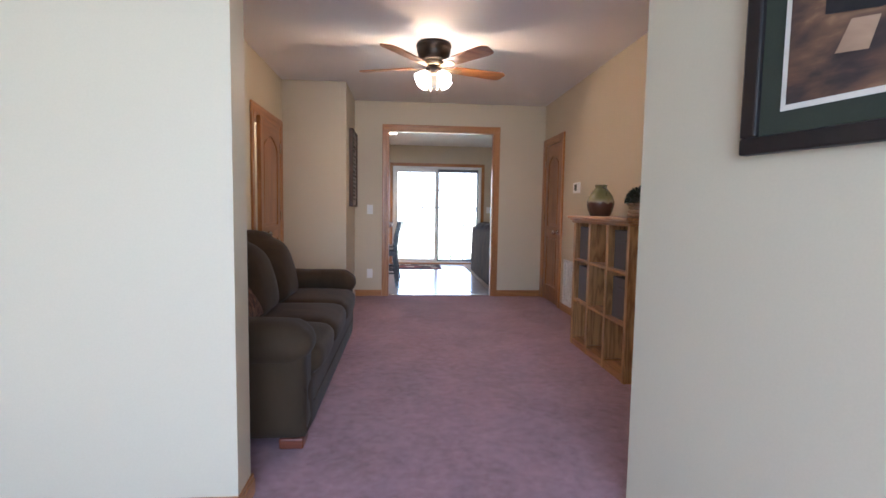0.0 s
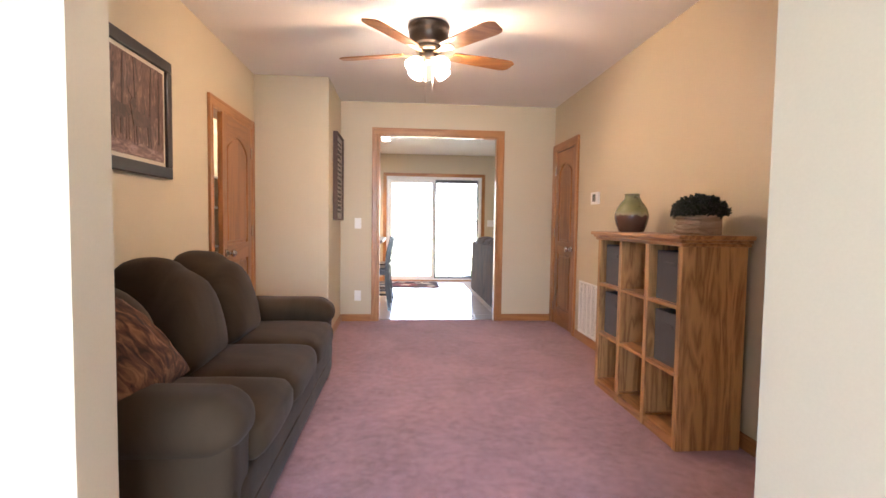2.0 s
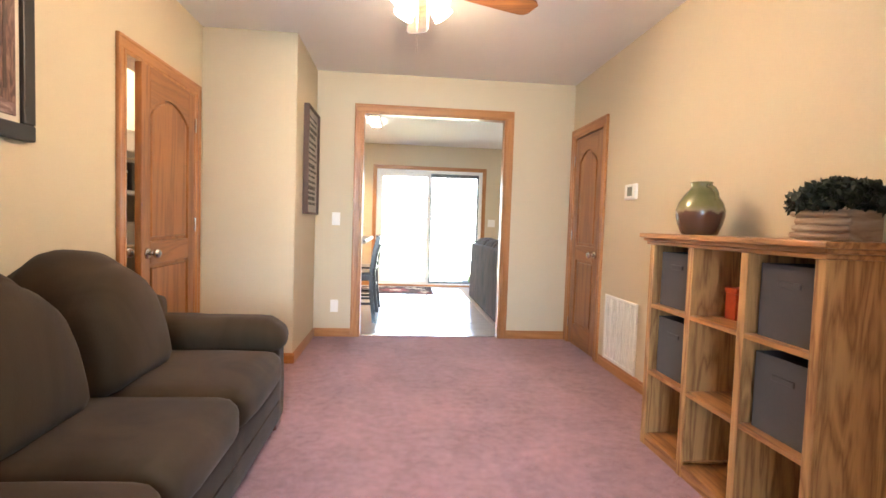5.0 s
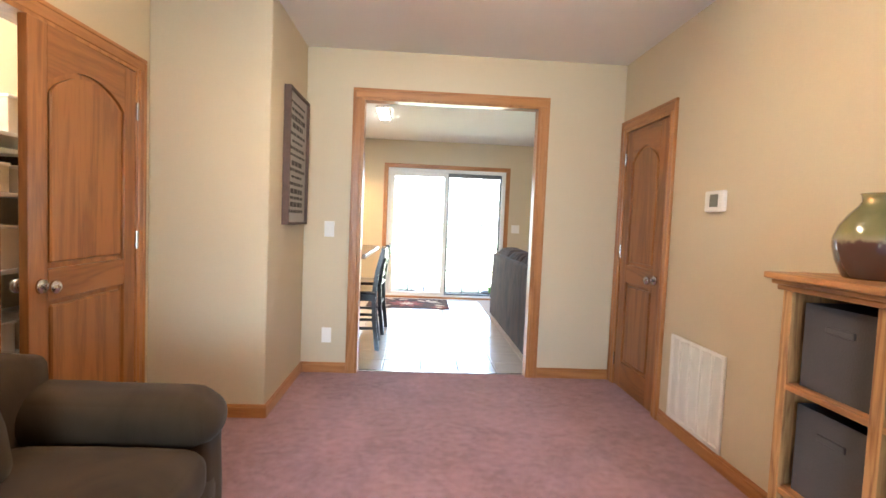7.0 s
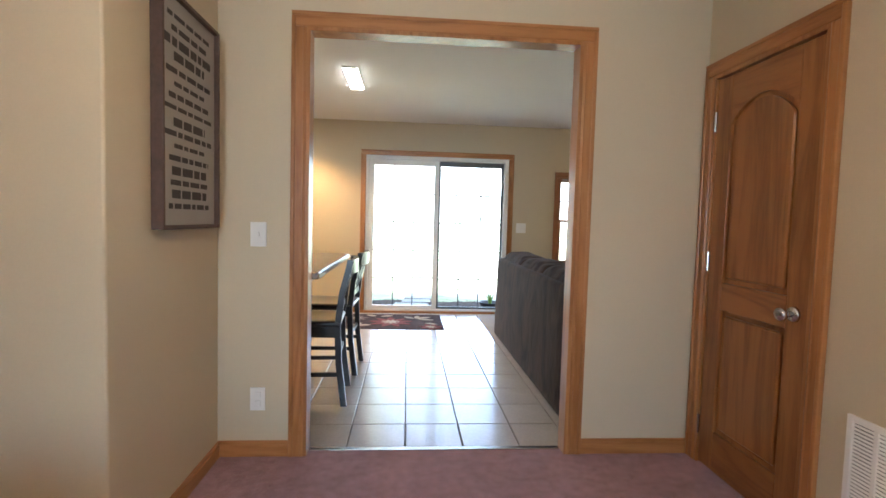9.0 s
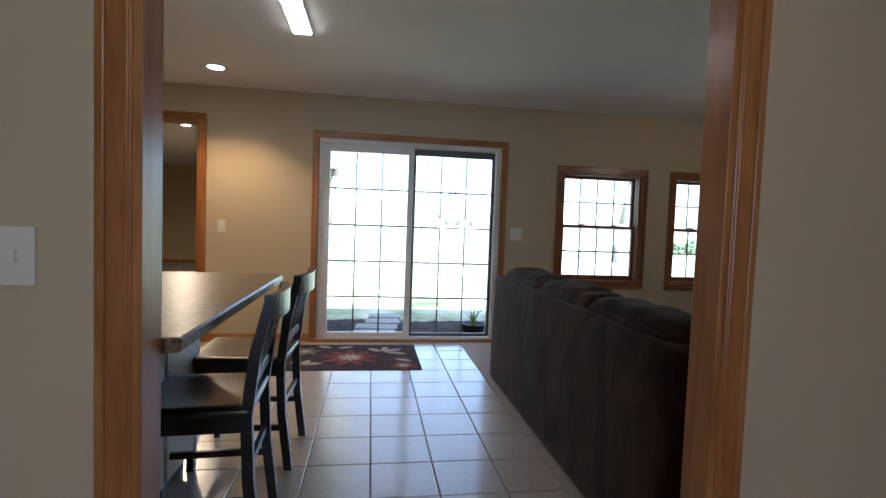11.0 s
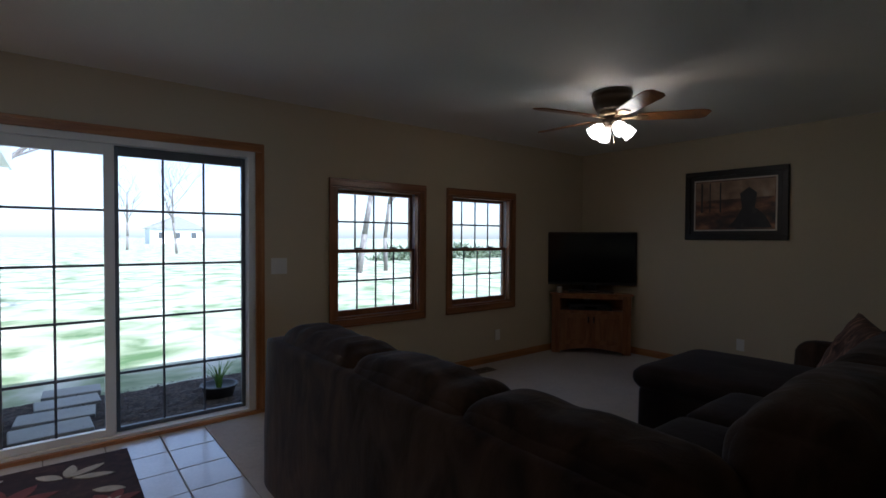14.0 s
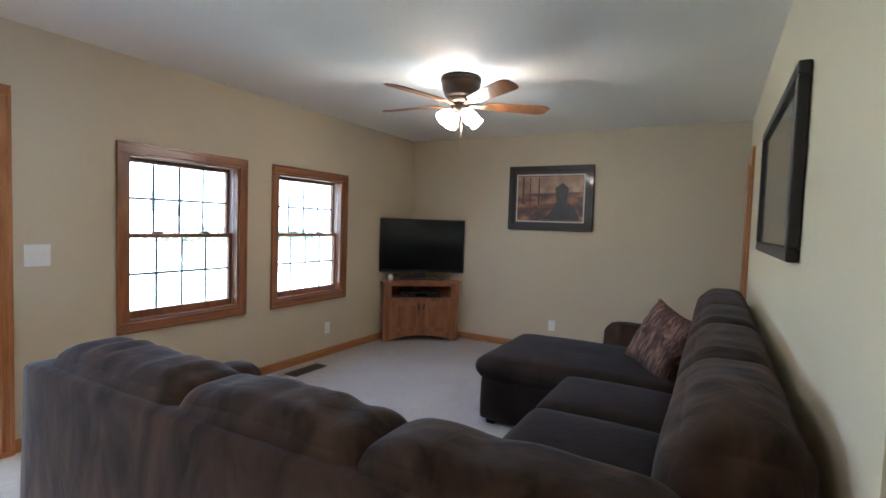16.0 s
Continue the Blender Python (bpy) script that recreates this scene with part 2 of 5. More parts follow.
STONE = patches("polished_counter", [(0.3, (0.06, 0.038, 0.022)), (0.5, (0.16, 0.105, 0.06)), (0.7, (0.27, 0.19, 0.12))], 55, 1.0, 0.32, gloss=0.12)
CREAMCAB = surface("cream_cabinet_paint", (0.62, 0.58, 0.50), 0.4, 4, 80, 0.04, 0.05)
# the darkest green stop paints dappled tree shade into the grass colour
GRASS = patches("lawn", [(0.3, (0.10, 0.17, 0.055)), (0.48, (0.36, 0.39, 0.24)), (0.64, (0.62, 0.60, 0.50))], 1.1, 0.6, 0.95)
MULCH = patches("bark_mulch", [(0.35, (0.025, 0.018, 0.014)), (0.6, (0.075, 0.052, 0.04)), (0.75, (0.14, 0.10, 0.08))], 28, 0.8, 0.95)
PAVER = surface("concrete_paver", (0.34, 0.33, 0.31), 0.9, 6, 90, 0.12, 0.5)
SIDING = surface("white_siding", (0.74, 0.76, 0.77), 0.5, 3, 60, 0.04, 0.1)
ROOFING = surface("grey_shingle", (0.09, 0.088, 0.085), 0.95, 8, 60, 0.2, 0.6)
BARK = patches("grey_bark", [(0.35, (0.16, 0.14, 0.125)), (0.65, (0.34, 0.31, 0.28))], 9, 1.5, 0.95, (1, 1, 0.2))
LEAF = surface("dark_foliage", (0.016, 0.024, 0.010), 0.5, 12, 70, 0.5, 0.1)
SPIKE = surface("green_spike_leaf", (0.14, 0.26, 0.04), 0.5, 10, 60, 0.25, 0.1)
TERRACOTTA = surface("brown_pot", (0.03, 0.028, 0.028), 0.5, 8, 60, 0.15, 0.1)


# ---- building tools ----
OFF = {}


def thing(name, at=(0, 0, 0), label="", category="", group="", kind=""):
    ob = new(name)
    ob.location = at
    ob.empty_display_size = 0.1
    OFF[ob] = Vector(at)
    return tagged(ob, label, category, group, kind)


def settle(bm, name, material, smooth):
    bmesh.ops.recalc_face_normals(bm, faces=bm.faces)
    me = bpy.data.meshes.new(name)
    for f in bm.faces:
        f.smooth = smooth
    bm.to_mesh(me)
    bm.free()
    me.materials.append(material)
    return me


def part(name, bm, material, parent, label="", smooth=False):
    """One mesh object under a thing or a part, from a bmesh in build coordinates."""
    off = OFF[parent]
    bmesh.ops.translate(bm, verts=bm.verts, vec=-off)
    ob = new(name, settle(bm, name, material, smooth))
    ob.parent = parent
    OFF[ob] = off
    if label:
        ob["label"] = label
    return ob


def solid(name, bm, material, label="", category="", group="", kind="", smooth=False):
    """A top-level mesh whose origin lies at the middle of its base."""
    lo = [min(v.co[i] for v in bm.verts) for i in range(3)]
    hi = [max(v.co[i] for v in bm.verts) for i in range(3)]
    off = Vector(((lo[0] + hi[0]) / 2, (lo[1] + hi[1]) / 2, lo[2]))
    bmesh.ops.translate(bm, verts=bm.verts, vec=-off)
    ob = new(name, settle(bm, name, material, smooth))
    ob.location = off
    OFF[ob] = off
    return tagged(ob, label, category, group, kind)


def box(x0, x1, y0, y1, z0, z1, bevel=0.0, seg=2, bm=None):
    b = bmesh.new()
    bmesh.ops.create_cube(b, size=1)
    for v in b.verts:
        v.co = Vector(((x0 + x1) / 2 + v.co.x * (x1 - x0), (y0 + y1) / 2 + v.co.y * (y1 - y0), (z0 + z1) / 2 + v.co.z * (z1 - z0)))
    if bevel:
        bmesh.ops.bevel(b, geom=b.edges[:], offset=bevel, segments=seg, affect="EDGES", profile=0.5)
    return join(bm, b)


def join(bm, b):
    if bm is None:
        return b
    me = bpy.data.meshes.new("tmp")
    b.to_mesh(me)
    b.free()
    bm.from_mesh(me)
    bpy.data.meshes.remove(me)
    return bm


def prism(points, axis, a, b, bevel=0.0, bm=None):
    """A flat outline, drawn in the other two axes in their order, made solid from a to b along the axis."""
    m = bmesh.new()
    put = {"x": lambda u, v, w: (w, u, v), "y": lambda u, v, w: (u, w, v), "z": lambda u, v, w: (u, v, w)}[axis]
    lo = [m.verts.new(put(u, v, a)) for u, v in points]
    hi = [m.verts.new(put(u, v, b)) for u, v in points]
    m.faces.new(lo)
    m.faces.new(hi[::-1])
    for i in range(len(points)):
        j = (i + 1) % len(points)
        m.faces.new((lo[i], hi[i], hi[j], lo[j]))
    if bevel:
        bmesh.ops.bevel(m, geom=m.edges[:], offset=bevel, segments=1, affect="EDGES")
    return join(bm, m)


def lathe(profile, centre, seg=24, bm=None, squash=1.0):
    """Turned about a vertical line through centre; the profile is (radius, height) pairs."""
    m = bmesh.new()
    rings = []
    for r, z in profile:
        if r < 1e-5:
            rings.append([m.verts.new((centre[0], centre[1], centre[2] + z))])
        else:
            rings.append([m.verts.new((centre[0] + r * math.cos(2 * math.pi * i / seg), centre[1] + squash * r * math.sin(2 * math.pi * i / seg), centre[2] + z)) for i in range(seg)])
    for p, q in zip(rings, rings[1:]):
        for i in range(seg):
            j = (i + 1) % seg
            if len(p) == 1 and len(q) > 1:
                m.faces.new((p[0], q[i], q[j]))
            elif len(q) == 1 and len(p) > 1:
                m.faces.new((p[i], p[j], q[0]))
            elif len(p) > 1:
                m.faces.new((p[i], p[j], q[j], q[i]))
    return join(bm, m)


def rod(p, q, r0, r1=None, seg=8, bm=None):
    p, q = Vector(p), Vector(q)
    r1 = r0 if r1 is None else r1
    m = bmesh.new()
    bmesh.ops.create_cone(m, cap_ends=True, segments=seg, radius1=r0, radius2=r1, depth=(q - p).length)
    turn = (q - p).to_track_quat("Z", "Y").to_matrix().to_4x4()
    bmesh.ops.transform(m, matrix=Matrix.Translation((p + q) / 2) @ turn, verts=m.verts)
    return join(bm, m)


def cushion(x0, x1, y0, y1, z0, z1, r, puff=(0, 0, 0), wrinkle=0.0, cuts=9, seed=0.0, ridge=0.0):
    """A stuffed block: rounded by r, swollen by puff along each axis, with soft wrinkles."""
    b = bmesh.new()
    bmesh.ops.create_cube(b, size=2)
    bmesh.ops.subdivide_edges(b, edges=b.edges[:], cuts=cuts, use_grid_fill=True)
    half = Vector(((x1 - x0) / 2, (y1 - y0) / 2, (z1 - z0) / 2))
    mid = Vector(((x1 + x0) / 2, (y1 + y0) / 2, (z1 + z0) / 2))
    r = min(r, *half)
    for v in b.verts:
        u = v.co.copy()
        s = Vector([math.copysign(1 - (1 - abs(c)) ** 1.35, c) for c in u])
        p = Vector([s[i] * half[i] for i in range(3)])
        core = Vector([max(-(half[i] - r), min(half[i] - r, p[i])) for i in range(3)])
        d = p - core
        if d.length > 1e-6:
            p = core + d.normalized() * min(r, max(d.length, r if max(abs(u[i]) for i in range(3)) > 0.999 else d.length))
        fall = [(1 - u[(i + 1) % 3] ** 2) * (1 - u[(i + 2) % 3] ** 2) for i in range(3)]
        for i in range(3):
            p[i] += puff[i] * fall[i] * u[i]
        if wrinkle:
            w = noise.noise(Vector((p.x * 5 + seed, p.y * 5, p.z * 5))) + 0.6 * noise.noise(Vector((p.x * 13, p.y * 13 + seed, p.z * 13)))
            p += p.normalized() * wrinkle * w
        v.co = mid + p
    return b


def wall_run(name, along, a0, a1, b0, b1, openings, z1=H, z0=0.0, material=None):
    """A straight wall along x or y from a0 to a1, b0 to b1 thick, with openings (from, to, sill, head)."""
    bm = bmesh.new()

    def block(p0, p1, q0, q1):
        if p1 - p0 > 1e-4 and q1 - q0 > 1e-4:
            if along == "x":
                box(p0, p1, b0, b1, q0, q1, bm=bm)
            else:
                box(b0, b1, p0, p1, q0, q1, bm=bm)

    at = a0
    for o0, o1, s, h in sorted(openings):
        block(at, o0, z0, z1)
        block(o0, o1, z0, s)
        block(o0, o1, h, z1)
        at = o1
    block(at, a1, z0, z1)
    return solid(name, bm, material or PAINT, "tan painted drywall", "wall", kind="structure")


# ---- structure ----
OPEN_L, OPEN_R, OPEN_H = 0.0, 1.345, 2.09
Y_PART0, Y_PART1, Y_ENTRY, Y_ENTRY1 = 1.995, 2.135, 1.85, 1.99
Y_MID0, Y_MID1, Y_SOUTH = 6.5, 6.575, 6.64
Y_NORTH, X_EAST, X_WEST, X_LEFT, X_RIGHT = 10.265, 5.885, -3.6, -1.08, 2.0

floor_a = solid("floor_living", box(X_LEFT - 0.1, X_RIGHT + 0.1, 1.96, 6.56, -0.12, 0.0), MAUVE, "mauve cut-pile carpet with brushed patches", "carpet", kind="structure")
floor_e = solid("floor_entry", box(-2.6, 3.2, -2.4, 1.96, -0.12, -0.001), MAUVE, "mauve cut-pile carpet", "carpet", kind="structure")
floor_k = solid("floor_kitchen", box(X_WEST, 1.4, 6.56, Y_NORTH + 0.05, -0.12, -0.006), GROUT, "grout bed under pale square ceramic tiles", "tile floor", kind="structure")
floor_f = solid("floor_family", box(1.4, X_EAST + 0.1, 6.56, Y_NORTH + 0.05, -0.12, 0.004), BEIGE, "pale beige carpet", "carpet", kind="structure")
solid("floor_side_room", box(-7.6, -0.4, Y_NORTH + 0.05, 18.5, -0.12, 0.0), BEIGE, "beige carpet of the side room", "carpet", kind="structure")
solid("ceiling_entry", box(-2.6, 3.2, -2.4, 1.96, H, H + 0.1), CEIL, "white painted ceiling", "ceiling", kind="structure")
solid("ceiling_living", box(X_LEFT - 0.9, X_RIGHT + 0.1, 1.96, 6.57, H, H + 0.1), CEIL, "white painted ceiling", "ceiling", kind="structure")
solid("ceiling_family", box(X_WEST, X_EAST + 0.1, 6.575, Y_NORTH + 0.14, HF, H + 0.1), CEIL, "white painted ceiling", "ceiling", kind="structure")
solid("ceiling_side_room", box(-7.6, -0.4, Y_NORTH + 0.14, 18.5, H, H + 0.1), CEIL, "white painted ceiling", "ceiling", kind="structure")

# entry, behind the camera at the start
wall_run("wall_partition_west", "x", -2.5, -0.36, Y_PART0, Y_PART1, [])
# the right-hand partition meets the entry on a slant
solid("wall_partition_east", prism([(1.06, 1.99), (1.617, -0.24), (3.2, -0.24), (3.2, 1.99)], "z", 0.0, H), PAINT, "painted angled partition wall", "wall", kind="structure")
wall_run("wall_partition_head", "x", -0.36, 1.045, 1.9, Y_ENTRY1, [], H, 2.2)
wall_run("wall_entry_south", "x", -2.5, 3.1, -2.4, -2.25, [(-1.2, 1.4, 0.5, 2.2)])
wall_run("wall_entry_west", "y", -2.25, Y_PART0, -2.6, -2.45, [])
wall_run("wall_entry_east", "y", -2.25, -0.24, 3.05, 3.2, [])
# living room
LD0, LD1, LDH = 4.61, 5.5, 1.93
RD0, RD1, RDH = 5.765, 6.425, 1.935
wall_run("wall_living_west", "y", Y_PART1, Y_MID0, X_LEFT - 0.12, X_LEFT, [(LD0, LD1, 0.0, LDH)])
wall_run("wall_living_east", "y", Y_ENTRY1, Y_MID0, X_RIGHT, X_RIGHT + 0.12, [(RD0, RD1, 0.0, RDH)])
solid("wall_closet_corner", box(X_LEFT, -0.41, 5.62, Y_MID0, 0, H, 0.008), PAINT, "tan painted closet corner wall", "wall", kind="structure")
wall_run("wall_middle", "x", X_WEST, X_EAST + 0.1, Y_MID0, Y_MID1, [(OPEN_L, OPEN_R, 0.0, OPEN_H), (5.27, 5.80, 0.0, 2.0)])
wall_run("wall_south_furred", "x", 1.6, X_EAST + 0.1, Y_MID1, Y_SOUTH, [(5.27, 5.80, 0.0, 2.0)])
wall_run("wall_store_west", "y", 4.2, 5.9, -2.0, -1.9, [])
wall_run("wall_store_south", "x", -1.9, X_LEFT - 0.12, 4.2, 4.3, [])
wall_run("wall_store_north", "x", -1.9, X_LEFT - 0.12, 5.8, 5.9, [])
solid("floor_store", box(-1.9, X_LEFT - 0.1, 4.2, 5.9, -0.12, 0), MAUVE, "carpet in the store cupboard", "carpet", kind="structure")
solid("wall_behind_door", box(X_RIGHT + 0.5, X_RIGHT + 0.6, 5.5, 6.49, 0, H), PAINT, "plain closing wall", "wall", kind="structure")
solid("wall_hall_end", box(5.0, 6.1, 5.6, 5.7, 0, H), PAINT, "plain closing wall of the hall", "wall", kind="structure")
# kitchen and family room
SL0, SL1, SLH = -0.03, 1.77, 1.985
W1, W2, WS, WH = (2.44, 3.30), (3.70, 4.55), 0.645, 1.775
KD0, KD1, KDH = -2.05, -1.12, 2.075
wall_run("wall_north", "x", X_WEST, X_EAST + 0.1, Y_NORTH, Y_NORTH + 0.14, [(KD0, KD1, 0, KDH), (SL0, SL1, 0.02, SLH), (*W1, WS, WH), (*W2, WS, WH)])
wall_run("wall_east", "y", Y_MID1, Y_NORTH, X_EAST, X_EAST + 0.12, [])
wall_run("wall_kitchen_west", "y", Y_MID1, Y_NORTH, X_WEST - 0.1, X_WEST, [])
wall_run("wall_side_west", "y", Y_NORTH + 0.14, 18.4, -7.6, -7.5, [])
wall_run("wall_side_north", "x", -7.5, -1.0, 18.4, 18.5, [])
wall_run("wall_side_south", "x", -7.5, X_WEST, Y_NORTH, Y_NORTH + 0.14, [])
wall_run("wall_side_jog", "x", -1.1, -0.5, 14.1, 14.2, [])
wall_run("wall_side_east_far", "y", 14.2, 18.4, -1.1, -1.0, [])
wall_run("wall_side_east", "y", Y_NORTH + 0.14, 14.1, -0.5, -0.4, [])


def casing_set(parent, plane, face, out, a0, a1, head, width=0.065, legs=True):
    """Casing round an opening, on the wall face at `face`, standing out by `out` (signed). plane x: the wall runs along x."""
    t0, t1 = sorted((face, face + out))
    e0, e1 = sorted((face, face + out * 1.35))

    def put(u0, u1, z0, z1, m, name):
        f = (lambda p, q, r, s, c0, c1: box(p, q, c0, c1, r, s, 0.004)) if plane == "x" else (lambda p, q, r, s, c0, c1: box(c0, c1, p, q, r, s, 0.004))
        return f(u0, u1, z0, z1, t0, t1), f

    side = OAK
    top = OAK_X if plane == "x" else OAK_Y
    for s0, s1, o0, o1 in ((a0 - width, a0, a0 - width - 0.002, a0 - width + 0.018), (a1, a1 + width, a1 + width - 0.018, a1 + width + 0.002)):
        bm, f = put(s0, s1, 0.0, head - 0.001, side, "casing")
        join(bm, f(o0, o1, 0.0, head + width - 0.019, e0, e1))
        inner = (a0 - 0.016, a0 - 0.006) if s1 == a0 else (a1 + 0.006, a1 + 0.016)
        join(bm, f(inner[0], inner[1], 0.0, head, *sorted((face, face + out * 1.2))))
        part("casing", bm, side, parent)
    bm, f = put(a0 - width + 0.001, a1 + width - 0.001, head, head + width - 0.002, top, "casing")
    join(bm, f(a0 - width - 0.002, a1 + width + 0.002, head + width - 0.018, head + width + 0.002, e0, e1))
    part("casing", bm, top, parent)


def jamb_set(parent, plane, b0, b1, a0, a1, head, material=None, t=0.019):
    m = material or OAK
    for s0, s1 in ((a0, a0 + t), (a1 - t, a1)):
        part("jamb", box(s0, s1, b0, b1, 0.0, head - t, 0.002) if plane == "x" else box(b0, b1, s0, s1, 0.0, head - t, 0.002), m, parent)
    part("jamb", box(a0, a1, b0, b1, head - t, head, 0.002) if plane == "x" else box(b0, b1, a0, a1, head - t, head, 0.002), m, parent)


# cased opening between the rooms
opening = thing("doorway_1", ((OPEN_L + OPEN_R) / 2, 6.57, 0), "wide cased opening trimmed in golden oak", "doorway", kind="structure")
casing_set(opening, "x", Y_MID0, -0.016, OPEN_L, OPEN_R, OPEN_H, 0.067)
casing_set(opening, "x", Y_MID1, 0.016, OPEN_L, OPEN_R, OPEN_H, 0.067)
jamb_set(opening, "x", Y_MID0 - 0.012, Y_MID1 + 0.012, OPEN_L - 0.001, OPEN_R + 0.001, OPEN_H + 0.001)
part("threshold", box(OPEN_L + 0.02, OPEN_R - 0.02, 6.545, 6.575, -0.005, 0.007, 0.003), NICKEL, opening, "thin metal carpet edging")

# kitchen doorway into the side room
kdoor = thing("doorway_2", ((KD0 + KD1) / 2, Y_NORTH, 0), "cased doorway in golden oak to a side room", "doorway", kind="structure")
casing_set(kdoor, "x", Y_NORTH, -0.016, KD0, KD1, KDH)
jamb_set(kdoor, "x", Y_NORTH - 0.012, Y_NORTH + 0.152, KD0 - 0.001, KD1 + 0.001, KDH + 0.001)


# ---- doors ----
def arch(u0, u1, z_spring, rise, n=14):
    return [(u0 + (u1 - u0) * i / n, z_spring + rise * math.sin(math.pi * i / n) ** 0.8) for i in range(n + 1)]


def door_leaf(name, width, height, knob_side, label):
    """Two-panel arch-top leaf in its own coordinates: hinge line at u=0, leaf along +y, room face towards +x."""
    root = thing(name, (0, 0, 0), label, "door", kind="structure")
    part("core", box(-0.022, -0.015, 0.002, width - 0.002, 0.012, height, 0.002), DOOR, root)
    st, z_low, z_mid0, z_mid1 = 0.105, 0.2, 0.80, 0.93
    spring, rise = height - 0.23, 0.10
    for u0, u1 in ((0, st), (width - st, width)):
        part("stile", box(-0.036, 0.0, u0, u1, 0.012, height, 0.003), DOOR, root)
    part("rail", box(-0.036, 0.0, st, width - st, 0.012, z_low, 0.003), DOOR_Y, root)
    part("rail", box(-0.036, 0.0, st, width - st, z_mid0, z_mid1, 0.003), DOOR_Y, root)
    crown = arch(st, width - st, spring, rise)
    part("rail", prism([(st, height)] + crown + [(width - st, height)], "x", -0.036, 0.0), DOOR_Y, root)
    g = 0.022
    part("panel", box(-0.016, -0.003, st + g, width - st - g, z_low + g, z_mid0 - g, 0.010, 1), DOOR, root)
    field = arch(st + g, width - st - g, spring - g, rise)
    part("panel", prism([(st + g, z_mid1 + g)] + field + [(width - st - g, z_mid1 + g)], "x", -0.016, -0.003, 0.008), DOOR, root)
    for s in (1, -1):
        x = 0.0 if s > 0 else -0.036
        rose = rod((x, knob_side, 0.865), (x + s * 0.012, knob_side, 0.865), 0.031, 0.027, 18)
        handle = part("handle", rose, NICKEL, root, "satin nickel lever knob", True)
        knob = rod((x + s * 0.012, knob_side, 0.865), (x + s * 0.04, knob_side, 0.865), 0.012, 0.012, 12)
        ball = bmesh.new()
        bmesh.ops.create_uvsphere(ball, u_segments=18, v_segments=12, radius=0.028)
        bmesh.ops.scale(ball, vec=(0.75, 1, 1), verts=ball.verts)
        bmesh.ops.translate(ball, vec=(x + s * 0.055, knob_side, 0.865), verts=ball.verts)
        part("knob", join(knob, ball), NICKEL, handle, "", True)
    for z in (0.2, height / 2 + 0.07, height - 0.2):
        hinge = box(-0.002, 0.004, -0.03, -0.002, z - 0.045, z + 0.045)
        part("hinge", rod((0.006, -0.004, z - 0.048), (0.006, -0.004, z + 0.048), 0.006, bm=hinge), NICKEL, root, "nickel butt hinge")
    return root


left_frame = thing("door_frame_1", (X_LEFT, (LD0 + LD1) / 2, 0), "golden oak door frame", "door frame", kind="structure")
casing_set(left_frame, "y", X_LEFT, 0.016, LD0, LD1, LDH)
jamb_set(left_frame, "y", X_LEFT - 0.13, X_LEFT + 0.012, LD0 - 0.001, LD1 + 0.001, LDH + 0.001)
left_door = door_leaf("door_1", 0.755, 1.905, 0.69, "golden oak arch-panel door standing slightly ajar")
left_door.matrix_basis = Matrix.Translation((X_LEFT + 0.012, LD1 - 0.026, 0)) @ Matrix.Diagonal((1, -1, 1, 1)) @ Matrix.Rotation(radians(-2.0), 4, "Z")

right_frame = thing("door_frame_2", (X_RIGHT, (RD0 + RD1) / 2, 0), "golden oak door frame", "door frame", kind="structure")
casing_set(right_frame, "y", X_RIGHT, -0.016, RD0, RD1, RDH)
jamb_set(right_frame, "y", X_RIGHT - 0.012, X_RIGHT + 0.13, RD0 - 0.001, RD1 + 0.001, RDH + 0.001)
right_door = door_leaf("door_2", 0.612, 1.908, 0.55, "closed golden oak arch-panel door")
right_door.matrix_basis = Matrix.Translation((X_RIGHT - 0.004, RD1 - 0.024, 0)) @ Matrix.Rotation(math.pi, 4, "Z")

hall_frame = thing("door_frame_3", (5.53, Y_MID1, 0), "golden oak door frame in the family room", "door frame", kind="structure")
casing_set(hall_frame, "x", Y_SOUTH, 0.016, 5.27, 5.80, 2.0)
jamb_set(hall_frame, "x", Y_MID0 - 0.012, Y_SOUTH + 0.012, 5.269, 5.801, 2.001)


# ---- baseboards ----
def baseboard(plane, face, out, a0, a1):
    t0, t1 = sorted((face, face + out))
    u0, u1 = sorted((face, face + out * 0.6))
    if plane == "x":
        bm = box(a0, a1, t0, t1, 0.0, 0.062, 0.004)
        box(a0, a1, u0, u1, 0.055, 0.08, 0.003, bm=bm)
    else:
        bm = box(t0, t1, a0, a1, 0.0, 0.062, 0.004)
        box(u0, u1, a0, a1, 0.055, 0.08, 0.003, bm=bm)
    solid("baseboard", bm, OAK_X if plane == "x" else OAK_Y, "golden oak baseboard", "baseboard", kind="structure")


